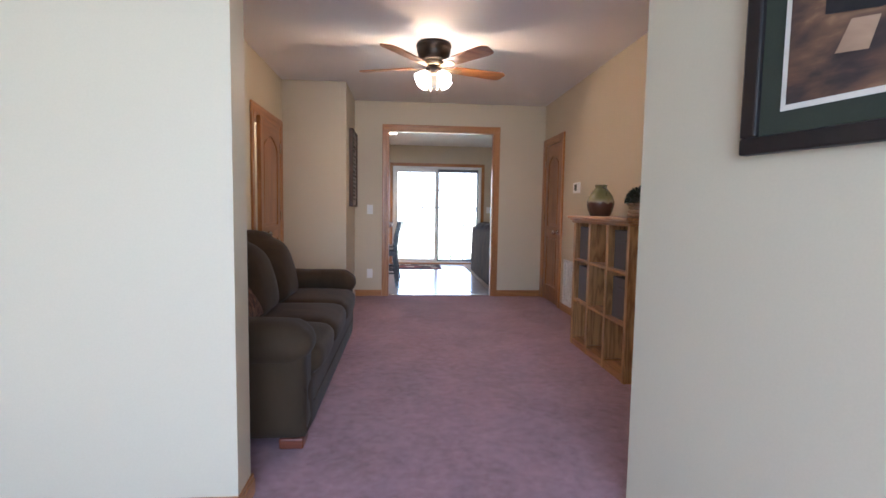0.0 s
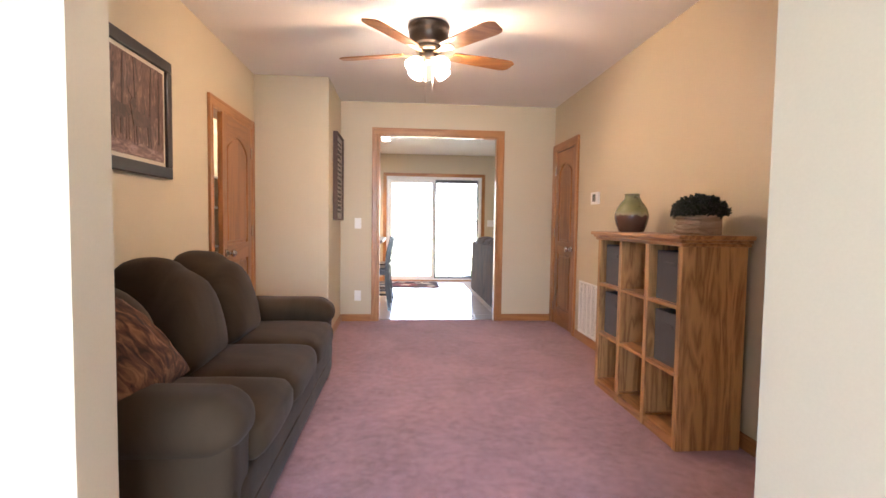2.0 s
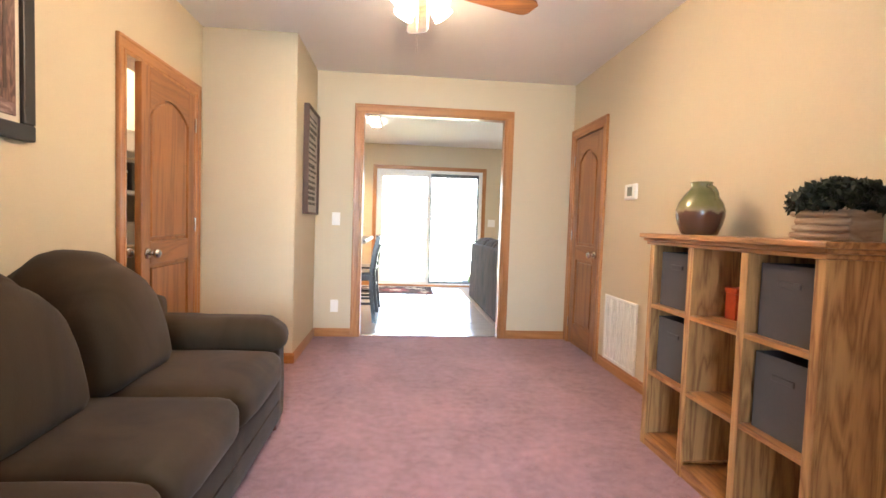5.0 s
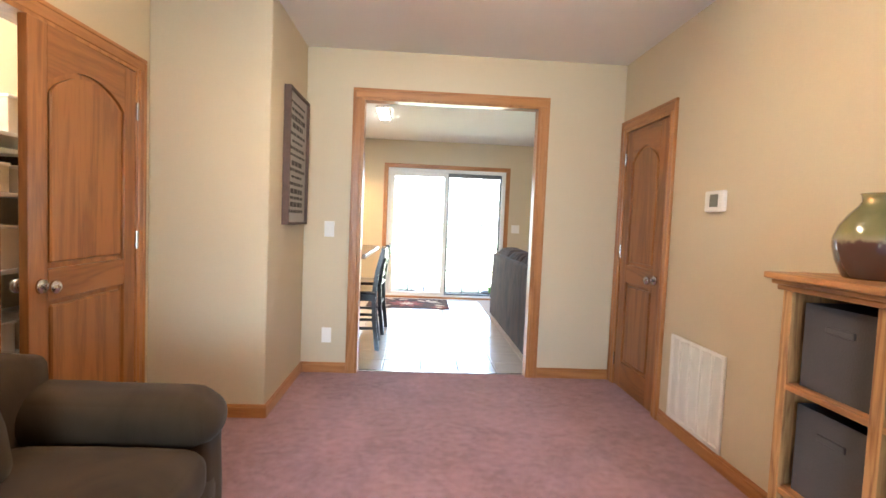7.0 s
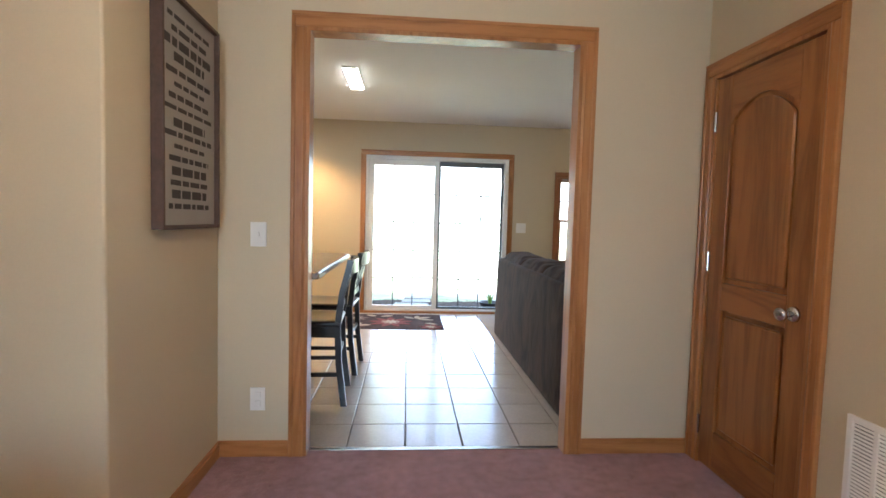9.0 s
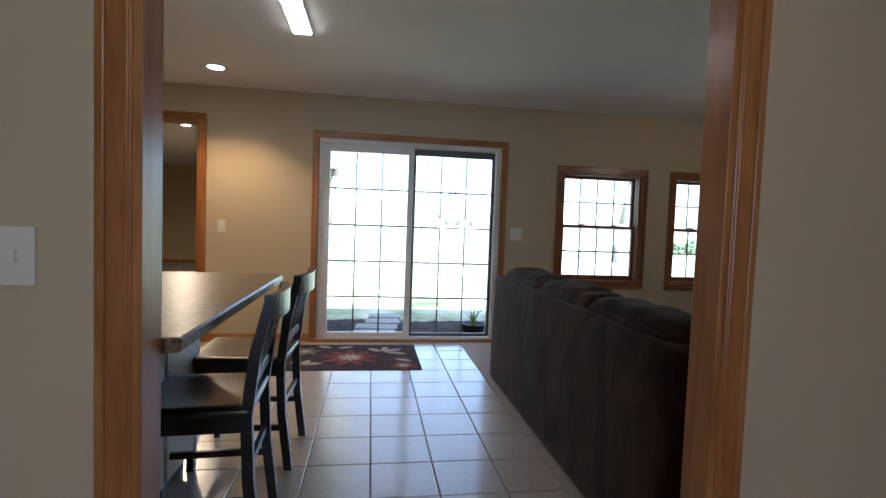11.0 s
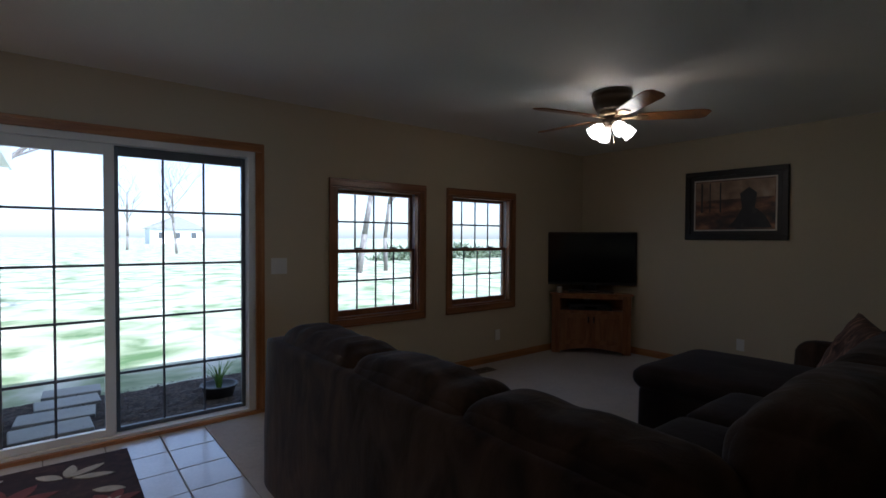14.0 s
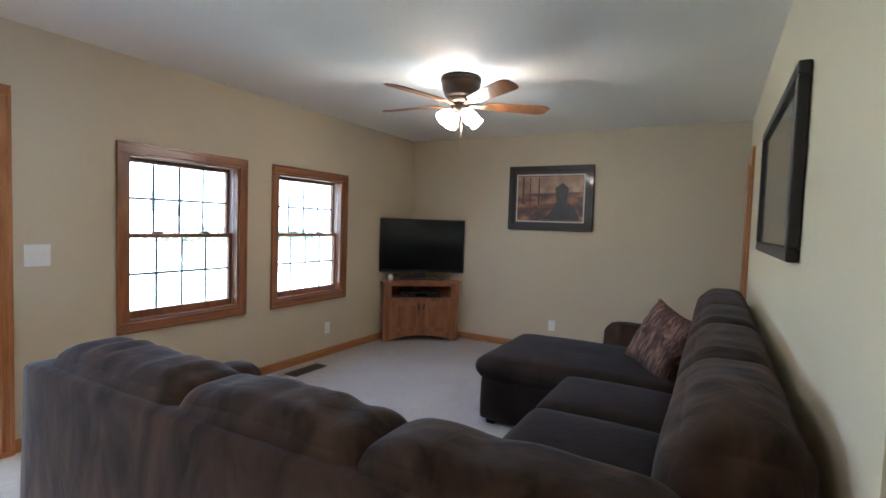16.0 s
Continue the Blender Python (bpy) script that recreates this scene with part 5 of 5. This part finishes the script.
deck = thing("media_player", (0, 0, 0), "black media player on the open stand shelf", "media player")
part("body", box(-0.22, 0.22, 0.05, 0.28, 0.482, 0.545, 0.004), BLACKPLASTIC, deck)
part("display", box(-0.06, 0.06, 0.047, 0.0502, 0.50, 0.525), SCREEN, deck)
for x in (-0.16, 0.16):
    part("knob", rod((x, 0.05, 0.513), (x, 0.035, 0.513), 0.016, 0.016, 14), NICKEL, deck)
deck.matrix_basis = pose(0, 0, -0.007) @ TURN_STAND
tv = thing("television", (0, 0, 0), "black flat-screen television on a pedestal, switched off", "television")
part("bezel", box(-0.475, 0.475, 0.10, 0.145, 0.755, 1.35, 0.008), BLACKPLASTIC, tv)
part("screen", box(-0.455, 0.455, 0.0965, 0.101, 0.785, 1.332), SCREEN, tv, "dark glossy screen")
part("neck", box(-0.06, 0.06, 0.115, 0.15, 0.685, 0.78, 0.006), BLACKPLASTIC, tv)
part("pedestal", box(-0.24, 0.24, 0.03, 0.24, 0.67, 0.69, 0.008), BLACKPLASTIC, tv)
part("badge", box(-0.02, 0.02, 0.095, 0.1, 0.765, 0.772), NICKEL, tv)
tv.matrix_basis = TURN_STAND
ornament = thing("candle_jar", (0, 0, 0), "small pale glass candle jar on the stand", "jar")
part("jar", lathe([(0, 0), (0.028, 0), (0.03, 0.004), (0.03, 0.05), (0.026, 0.055), (0.0, 0.045)], (-0.33, 0.03, 0.67), 18), MATCREAM, ornament, "", True)
part("lid", lathe([(0, 0.056), (0.03, 0.056), (0.03, 0.066), (0, 0.07)], (-0.33, 0.03, 0.67), 18), WHITE, ornament, "", True)
ornament.matrix_basis = TURN_STAND

register = thing("floor_register", (3.89, 10.07, 0.004), "brown slotted floor register in the carpet", "air vent")
REG = surface("brown_register", (0.10, 0.06, 0.04), 0.5, 8, 60, 0.1, 0.1, metal=0.4)
part("frame", box(3.69, 4.09, 10.0, 10.14, 0.004, 0.010, 0.002), REG, register)
for k in range(15):
    x = 3.715 + k * 0.025
    part("slat", box(x, x + 0.012, 10.02, 10.12, 0.010, 0.013), BLACKPLASTIC, register)


# ---- kitchen side ----
def bar_peninsula():
    p = thing("breakfast_peninsula", (-0.45, 7.3, 0), "cream breakfast bar peninsula with base panels", "kitchen island")
    part("body", box(-0.95, -0.32, 6.60, 7.86, 0.09, 0.868, 0.003), CREAMCAB, p)
    part("toe_kick", box(-0.90, -0.36, 6.66, 7.80, 0.0, 0.09), BLACKPLASTIC, p)
    for k in range(3):
        y0 = 6.68 + k * 0.395
        part("panel", box(-0.32, -0.306, y0, y0 + 0.37, 0.11, 0.85, 0.003), CREAMCAB, p)
    part("end_panel", box(-0.93, -0.34, 7.86, 7.875, 0.11, 0.85, 0.003), CREAMCAB, p)
    for y in (7.05, 7.78):
        part("bracket", prism([(-0.306, 0.62), (-0.306, 0.868), (-0.06, 0.868), (-0.06, 0.84)], "y", y - 0.02, y + 0.02), CREAMCAB, p)


bar_peninsula()
solid("worktop", prism([(-1.0, 6.60), (-0.08, 6.60), (0.05, 6.61), (0.045, 7.96), (0.0, 8.03), (-1.0, 8.03)], "z", 0.871, 0.908, 0.006), STONE, "polished brown stone worktop with pale edge", "worktop")


def bar_chair():
    """Slat-backed bar chair facing -x, its back legs at x = 0; built at the origin and set down by copies."""
    c = thing("bar_chair", (0, 0, 0), "black wooden slat-back bar chair", "chair", "chairs at the breakfast bar")
    w = 0.19
    for s in (-1, 1):
        bm = bmesh.new()
        prof = [(0.045, 0.0), (0.01, 0.30), (0.0, 0.56), (0.025, 0.80), (0.075, 1.02)]
        for (xa, za), (xb, zb) in zip(prof, prof[1:]):
            prism([(xa - 0.019, za), (xa + 0.019, za), (xb + 0.019, zb), (xb - 0.019, zb)], "y", s * w - 0.017, s * w + 0.017, 0, bm)
        part("leg", bm, BLACKWOOD, c)
        part("leg", prism([(-0.415, 0.0), (-0.385, 0.0), (-0.375, 0.56), (-0.415, 0.56)], "y", s * 0.18 - 0.018, s * 0.18 + 0.018), BLACKWOOD, c)
        part("stretcher", box(-0.39, 0.01, s * w - 0.010, s * w + 0.010, 0.21, 0.24, 0.003), BLACKWOOD, c)
        part("apron", box(-0.385, 0.0, s * w - 0.011, s * w + 0.011, 0.50, 0.565, 0.003), BLACKWOOD, c)
    for x, z in ((-0.39, 0.18), (0.005, 0.33)):
        part("stretcher", box(x - 0.010, x + 0.010, -w + 0.017, w - 0.017, z, z + 0.03, 0.003), BLACKWOOD, c)
    seat = cushion(-0.43, 0.02, -0.215, 0.215, 0.562, 0.60, 0.016, (0, 0, 0), 0, 11)
    for v in seat.verts:
        if v.co.z > 0.58:
            v.co.z -= 0.014 * max(0, 1 - ((v.co.x + 0.2) / 0.19) ** 2) * max(0, 1 - (v.co.y / 0.18) ** 2)
    part("seat", seat, BLACKWOOD, c, "glossy saddled seat", True)
    ys = [-w - 0.01 + k * (2 * w + 0.02) / 8 for k in range(9)]
    band = [(0.055 + 0.028 * (1 - (y / w) ** 2), y) for y in ys]
    top = prism(band + [(x + 0.03, y) for x, y in band[::-1]], "z", 0.93, 1.03)
    part("top_rail", top, BLACKWOOD, c)
    part("lower_rail", box(-0.005, 0.02, -w + 0.017, w - 0.017, 0.655, 0.70, 0.004), BLACKWOOD, c)
    for k in range(4):
        y = -0.125 + k * 0.083
        part("slat", prism([(0.0, 0.695), (0.012, 0.695), (0.085, 0.94), (0.073, 0.94)], "y", y - 0.017, y + 0.017), BLACKWOOD, c)
    return c


chair = bar_chair()
for ob in chair.children:
    for v in ob.data.vertices:
        v.co.z *= 0.9
chair.matrix_basis = pose(0.065, 7.33, 0.004, 0, 0, 3)
copy_thing(chair, pose(0.085, 7.95, 0.004, 0, 0, -2))

# flowered mat inside the patio door
RUGBASE = patches("dark_rug_pile", [(0.35, (0.020, 0.010, 0.010)), (0.6, (0.045, 0.022, 0.020)), (0.8, (0.10, 0.05, 0.04))], 9, 1.2, 0.98)
RUGRED = surface("maroon_rug_pile", (0.17, 0.045, 0.042), 0.98, 20, 220, 0.3, 0.6)
RUGCREAM = surface("cream_rug_pile", (0.42, 0.38, 0.30), 0.98, 20, 220, 0.25, 0.6)
RUGTAUPE = surface("taupe_rug_pile", (0.16, 0.12, 0.10), 0.98, 20, 220, 0.25, 0.6)
rug = thing("floor_mat", (0.35, 9.71, 0), "dark mat woven with maroon and cream flowers", "rug")
part("woven_field", box(-0.22, 0.925, 9.31, 10.12, 0.0, 0.010, 0.003), RUGBASE, rug)


def petal(cx, cy, ang, length, width, mat, z):
    pts = []
    for i in range(14):
        u = i / 13
        pts.append((u * length, width * math.sin(math.pi * u) ** 0.8))
    pts += [(u, -v) for u, v in pts[-2:0:-1]]
    c, s = math.cos(ang), math.sin(ang)
    part("motif", prism([(cx + u * c - v * s, cy + u * s + v * c) for u, v in pts], "z", 0.009, z), mat, rug)


for cx, cy, n, L, W, mat in ((0.33, 9.66, 9, 0.26, 0.045, RUGRED), (-0.08, 9.86, 7, 0.15, 0.032, RUGTAUPE), (0.78, 9.42, 7, 0.14, 0.03, RUGRED)):
    for k in range(n):
        petal(cx, cy, 2 * math.pi * k / n + 0.2, L, W, mat, 0.0125)
    for k in range(n):
        petal(cx, cy, 2 * math.pi * (k + 0.5) / n + 0.2, L * 0.45, W * 0.35, RUGCREAM, 0.0135)
for cx, cy, a, L in ((0.62, 9.86, 0.5, 0.2), (0.62, 9.86, 1.4, 0.17), (0.64, 9.84, -0.3, 0.2), (0.60, 9.86, 2.4, 0.16), (-0.05, 9.45, 0.3, 0.17), (-0.05, 9.45, 1.2, 0.15), (-0.05, 9.45, 2.4, 0.14), (0.15, 9.98, 2.6, 0.15), (0.2, 9.97, 0.4, 0.16), (0.72, 9.62, -0.5, 0.16)):
    petal(cx, cy, a, L, 0.032, RUGCREAM, 0.013)

# recessed lights and the long ceiling light over the bar
CANGLOW = glow("lit_lamp_lens", (1.0, 0.9, 0.74), 6.0)


def recessed_light(x, y, height):
    r = thing("recessed_light", (x, y, height), "white recessed ceiling light, lit", "ceiling light", "recessed lights")
    part("trim_ring", lathe([(0.062, 0.0), (0.095, 0.0), (0.095, -0.004), (0.085, -0.008), (0.062, -0.006), (0.062, 0.0)], (x, y, height), 28), WHITE, r, "", True)
    part("lens", lathe([(0.0, -0.003), (0.062, -0.003), (0.062, -0.001), (0.0, -0.001)], (x, y, height), 28), CANGLOW, r)


# the last one is added out of view, to go with the fill spot
for x, y, height in ((-0.8, 9.66, HF), (-2.1, 12.7, H), (-2.0, 8.4, HF)):
    recessed_light(x, y, height)
bar_light = thing("bar_ceiling_light", (0.01, 8.4, HF), "slim white ceiling light with three lit lenses", "ceiling light")
part("tray", box(-0.055, 0.075, 8.10, 8.72, HF - 0.016, HF, 0.004), WHITE, bar_light)
for y0, y1 in ((8.12, 8.28), (8.33, 8.42), (8.46, 8.70)):
    part("lens", box(-0.045, 0.065, y0, y1, HF - 0.026, HF - 0.012, 0.004), CANGLOW, bar_light)


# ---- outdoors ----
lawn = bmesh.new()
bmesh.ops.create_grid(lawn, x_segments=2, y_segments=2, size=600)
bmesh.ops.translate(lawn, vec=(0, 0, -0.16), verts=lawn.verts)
solid("ground", lawn, GRASS, "sunlit spring lawn, darker green patches as tree shade", "lawn", kind="structure")
bed = bmesh.new()
bmesh.ops.create_grid(bed, x_segments=90, y_segments=30, size=1)
for v in bed.verts:
    x, y = 3.1 + v.co.x * 3.4, 11.25 + v.co.y * 0.85
    edge = min(1, (1 - abs(v.co.x)) * 12, (1 - v.co.y) * 8)
    wob = 0.12 * noise.noise(Vector((x * 1.3, 0, 0)))
    v.co = Vector((x, y + (wob if v.co.y > 0 else 0), -0.158 + edge * (0.03 + 0.022 * noise.noise(Vector((x * 9, y * 9, 0))))))
solid("mulch_bed", bed, MULCH, "dark bark mulch bed along the house", "mulch", kind="structure")
rng = random.Random(5)
cv, cf = [], []
for i in range(3500):
    x, y = rng.uniform(-0.25, 3.2), rng.uniform(10.45, 12.0)
    a, t, L, W = rng.uniform(0, 6.28), rng.uniform(-0.4, 0.4), rng.uniform(0.02, 0.05), rng.uniform(0.006, 0.014)
    d, s = Vector((math.cos(a), math.sin(a), t)), Vector((-math.sin(a), math.cos(a), 0))
    c = Vector((x, y, -0.118 + rng.uniform(-0.012, 0.012)))
    n = len(cv)
    cv += [tuple(c - d * L / 2 - s * W / 2), tuple(c + d * L / 2 - s * W / 2), tuple(c + d * L / 2 + s * W / 2), tuple(c - d * L / 2 + s * W / 2)]
    cf.append((n, n + 1, n + 2, n + 3))
me = bpy.data.meshes.new("bark_chips")
me.from_pydata(cv, [], cf)
me.materials.append(MULCH)
tagged(new("bark_chips", me), "loose dark bark chips on the bed", "mulch", kind="stuff")
for k, (x, y, w, d, a) in enumerate(((0.55, 11.15, 0.5, 0.3, 3), (0.58, 11.5, 0.52, 0.28, -4), (0.66, 11.85, 0.46, 0.28, 2), (0.70, 12.2, 0.44, 0.26, -3))):
    b = box(-w / 2, w / 2, -d / 2, d / 2, 0, 0.05, 0.01)
    bmesh.ops.transform(b, matrix=pose(x, y, -0.15, 0, 0, a), verts=b.verts)
    solid("stepping_stone", b, PAVER, "grey concrete stepping stone in mulch", "paver", "stepping stones")

pot = thing("spiky_potted_plant", (1.76, 11.28, -0.13), "green spiky plant in a dark pot outside", "plant")
part("pot", lathe([(0, 0), (0.12, 0), (0.15, 0.10), (0.165, 0.11), (0.16, 0.12), (0.14, 0.115), (0.13, 0.09), (0.0, 0.085)], (1.76, 11.28, -0.13), 24), TERRACOTTA, pot, "", True)
rng = random.Random(11)
for k in range(22):
    a, L, out = rng.uniform(0, 6.28), rng.uniform(0.22, 0.36), rng.uniform(0.06, 0.2)
    d = Vector((math.cos(a), math.sin(a), 0))
    s = Vector((-math.sin(a), math.cos(a), 0)) * 0.009
    b = bmesh.new()
    rows = []
    for i in range(5):
        u = i / 4
        c = Vector((1.76, 11.28, -0.05)) + d * (0.02 + out * u * u) + Vector((0, 0, L * u * (1 - 0.25 * u)))
        w = s * (1 - u) * 1.0 + s * 0.05
        rows.append((b.verts.new(c - w), b.verts.new(c + d * 0.003), b.verts.new(c + w)))
    for p, q in zip(rows, rows[1:]):
        b.faces.new((p[0], p[1], q[1], q[0]))
        b.faces.new((p[1], p[2], q[2], q[1]))
    part("leaf", b, SPIKE, pot, "", True)


def bare_tree(x, y, height, seed, girth):
    t = thing("bare_tree", (x, y, -0.16), "leafless grey-barked tree on the lawn", "tree", "bare trees")
    r = random.Random(seed)
    trunk, limbs = bmesh.new(), bmesh.new()

    def grow(p, d, length, rad, level):
        n = 4
        for i in range(n):
            q = p + d * (length / n)
            k = rad * (1 - 0.45 * (i + 1) / n)
            k0 = rad * (1 - 0.45 * i / n)
            rod(p, q, k0, k, 9 if level == 0 else 5, trunk if level == 0 else limbs)
            p = q
            d = (d + Vector((r.gauss(0, 0.08), r.gauss(0, 0.08), 0.03))).normalized()
            if level < 4 and (level > 0 or i > 0):
                for _ in range(2 if level < 2 else 1):
                    a = r.uniform(0, 6.28)
                    e = Vector((math.cos(a), math.sin(a), r.uniform(0.25, 0.9))).normalized()
                    if level < 3:
                        grow(p, (d * 0.45 + e * 0.75).normalized(), length * r.uniform(0.42, 0.6), k * 0.55, level + 1)
        return p

    grow(Vector((x, y, -0.2)), Vector((r.gauss(0, 0.06), r.gauss(0, 0.06), 1)).normalized(), height * 0.62, girth, 0)
    part("trunk", trunk, BARK, t, "", True)
    part("limbs", limbs, BARK, t)


for x, y, h, sd, g in ((10.8, 25.0, 11, 2, 0.14), (12.4, 25.4, 10, 5, 0.10), (-0.6, 17.0, 8, 8, 0.11), (9.2, 55.0, 9, 12, 0.12), (27.0, 40.0, 11, 15, 0.16), (7.0, 70.0, 10, 21, 0.13)):
    bare_tree(x, y, h, sd, g)


def shrub_row(x, y, w, h, seed, label):
    r = random.Random(seed)
    vs, fs = [], []
    for i in range(2600):
        u = r.uniform(-1, 1)
        a = r.uniform(0, 6.28)
        top = h * (0.65 + 0.35 * noise.noise(Vector((u * 3 + seed, 0, 0)))) * (1 - abs(u) ** 6)
        c = Vector((x + u * w, y + r.gauss(0, 0.5), -0.16 + r.random() ** 0.8 * max(0.1, top)))
        d = Vector((r.gauss(0, 1), r.gauss(0, 1), r.gauss(0, 1))).normalized()
        s = d.cross(Vector((r.gauss(0, 1), r.gauss(0, 1), 1))).normalized()
        L = r.uniform(0.10, 0.2)
        n = len(vs)
        vs += [tuple(c), tuple(c + d * L + s * L * 0.4), tuple(c + d * L * 2), tuple(c + d * L - s * L * 0.4)]
        fs.append((n, n + 1, n + 2, n + 3))
    me = bpy.data.meshes.new("shrubs")
    me.from_pydata(vs, [], fs)
    me.materials.append(surface("shrub_leaf", (0.16, 0.20, 0.12), 0.7, 6, 60, 0.4, 0.0) if "shrub_leaf" not in bpy.data.materials else bpy.data.materials["shrub_leaf"])
    tagged(new("shrub_row", me), label, "shrubs", kind="stuff")


shrub_row(23, 34, 6, 1.3, 3, "low spring shrubs at the edge of the lawn")
far = thing("far_house", (21, 122, -0.16), "pale house far across the lawn", "house")
part("wall", box(16, 26, 120, 127, -0.16, 3.0), SIDING, far)
part("roof", prism([(15.5, 3.0), (26.5, 3.0), (21, 5.6)], "y", 119.6, 127.4), PAVER, far)
for x in (17.5, 20.4, 23.5):
    part("window", box(x, x + 1.0, 119.94, 120.02, 1.0, 2.2), GREY, far)

# the wing beside the patio
wing = thing("house_wing", (-0.28, 12.3, -0.16), "white-sided house wing beside the patio", "house", kind="structure")
part("sheathing", box(-0.395, -0.30, Y_NORTH + 0.145, 14.32, -0.16, 2.50), SIDING, wing)
lap = prism([(-0.30, 0.0), (-0.272, 0.0), (-0.285, 0.118), (-0.30, 0.118)], "y", Y_NORTH + 0.15, 14.26)
bmesh.ops.translate(lap, vec=-Vector((-0.28, 12.3, -0.16)) + Vector((0, 0, -0.10)), verts=lap.verts)
lap_mesh = settle(lap, "siding_board", SIDING, False)
for k in range(20):
    ob = new("siding_board", lap_mesh)
    ob.parent = wing
    ob.location = (0, 0, k * 0.115)
part("corner_post", box(-0.31, -0.262, 14.26, 14.34, -0.12, 2.45, 0.004), WHITE, wing)
part("soffit", box(-0.30, 0.16, Y_NORTH + 0.15, 14.7, 2.20, 2.22), WHITE, wing)
part("fascia", box(0.16, 0.185, Y_NORTH + 0.15, 14.7, 2.17, 2.58, 0.004), WHITE, wing)
# roof slabs and eave are unseen, added to block the sun
solid("roof_wing", box(-4.6, 0.2, 10.95, 14.7, 2.585, 2.72), ROOFING, "unseen grey roof slab added to shade the wing", "roof", kind="structure")
solid("roof_main", box(-4.6, 6.6, -2.9, 10.94, 2.585, 2.72), ROOFING, "unseen grey roof slab added to shade the house", "roof", kind="structure")
solid("soffit_main", box(0.2, 6.6, Y_NORTH + 0.145, 10.94, 2.52, 2.58), WHITE, "unseen white soffit under the added eave", "eave", kind="structure")
solid("ceiling_hall", box(X_RIGHT + 0.1, 6.1, 5.4, 6.57, H, H + 0.1), CEIL, "plain closing ceiling", "ceiling", kind="structure")
solid("wall_hall_side", box(6.0, 6.1, 5.7, Y_MID0, 0, H), PAINT, "plain closing wall of the hall", "wall", kind="structure")
solid("wall_hall_west", box(4.9, 5.0, 5.6, Y_MID0, 0, H), PAINT, "plain closing wall of the hall", "wall", kind="structure")
solid("floor_hall", box(X_RIGHT + 0.1, 6.1, 5.4, 6.56, -0.12, 0), BEIGE, "beige hall carpet", "carpet", kind="structure")

# ---- floor tiles ----
P = 0.305
full = box(0.0025, P - 0.0025, 0.0025, P - 0.0025, -0.006, 0.004, 0.0025, 1)
tile_mesh = settle(full, "tile", TILE, False)
x_lines = [0.51 + P * k for k in range(-9, 3)]
y_lines = [8.084 + P * k for k in range(-5, 8)]
off_k = OFF[floor_k]
for xa in x_lines:
    for ya in y_lines:
        x0, x1, y0, y1 = max(xa, -2.4), min(xa + P, 1.398), max(ya, 6.578), min(ya + P, Y_NORTH - 0.002)
        if x1 - x0 < 0.02 or y1 - y0 < 0.02:
            continue
        if x1 - x0 > P - 0.001 and y1 - y0 > P - 0.001:
            me, at = tile_mesh, Vector((xa, ya, 0))
        else:
            me, at = settle(box(0.004, x1 - x0 - 0.004, 0.004, y1 - y0 - 0.004, -0.006, 0.004, 0.0025, 1), "tile", TILE, False), Vector((x0, y0, 0))
        ob = new("tile", me)
        ob.parent = floor_k
        ob.location = at - off_k
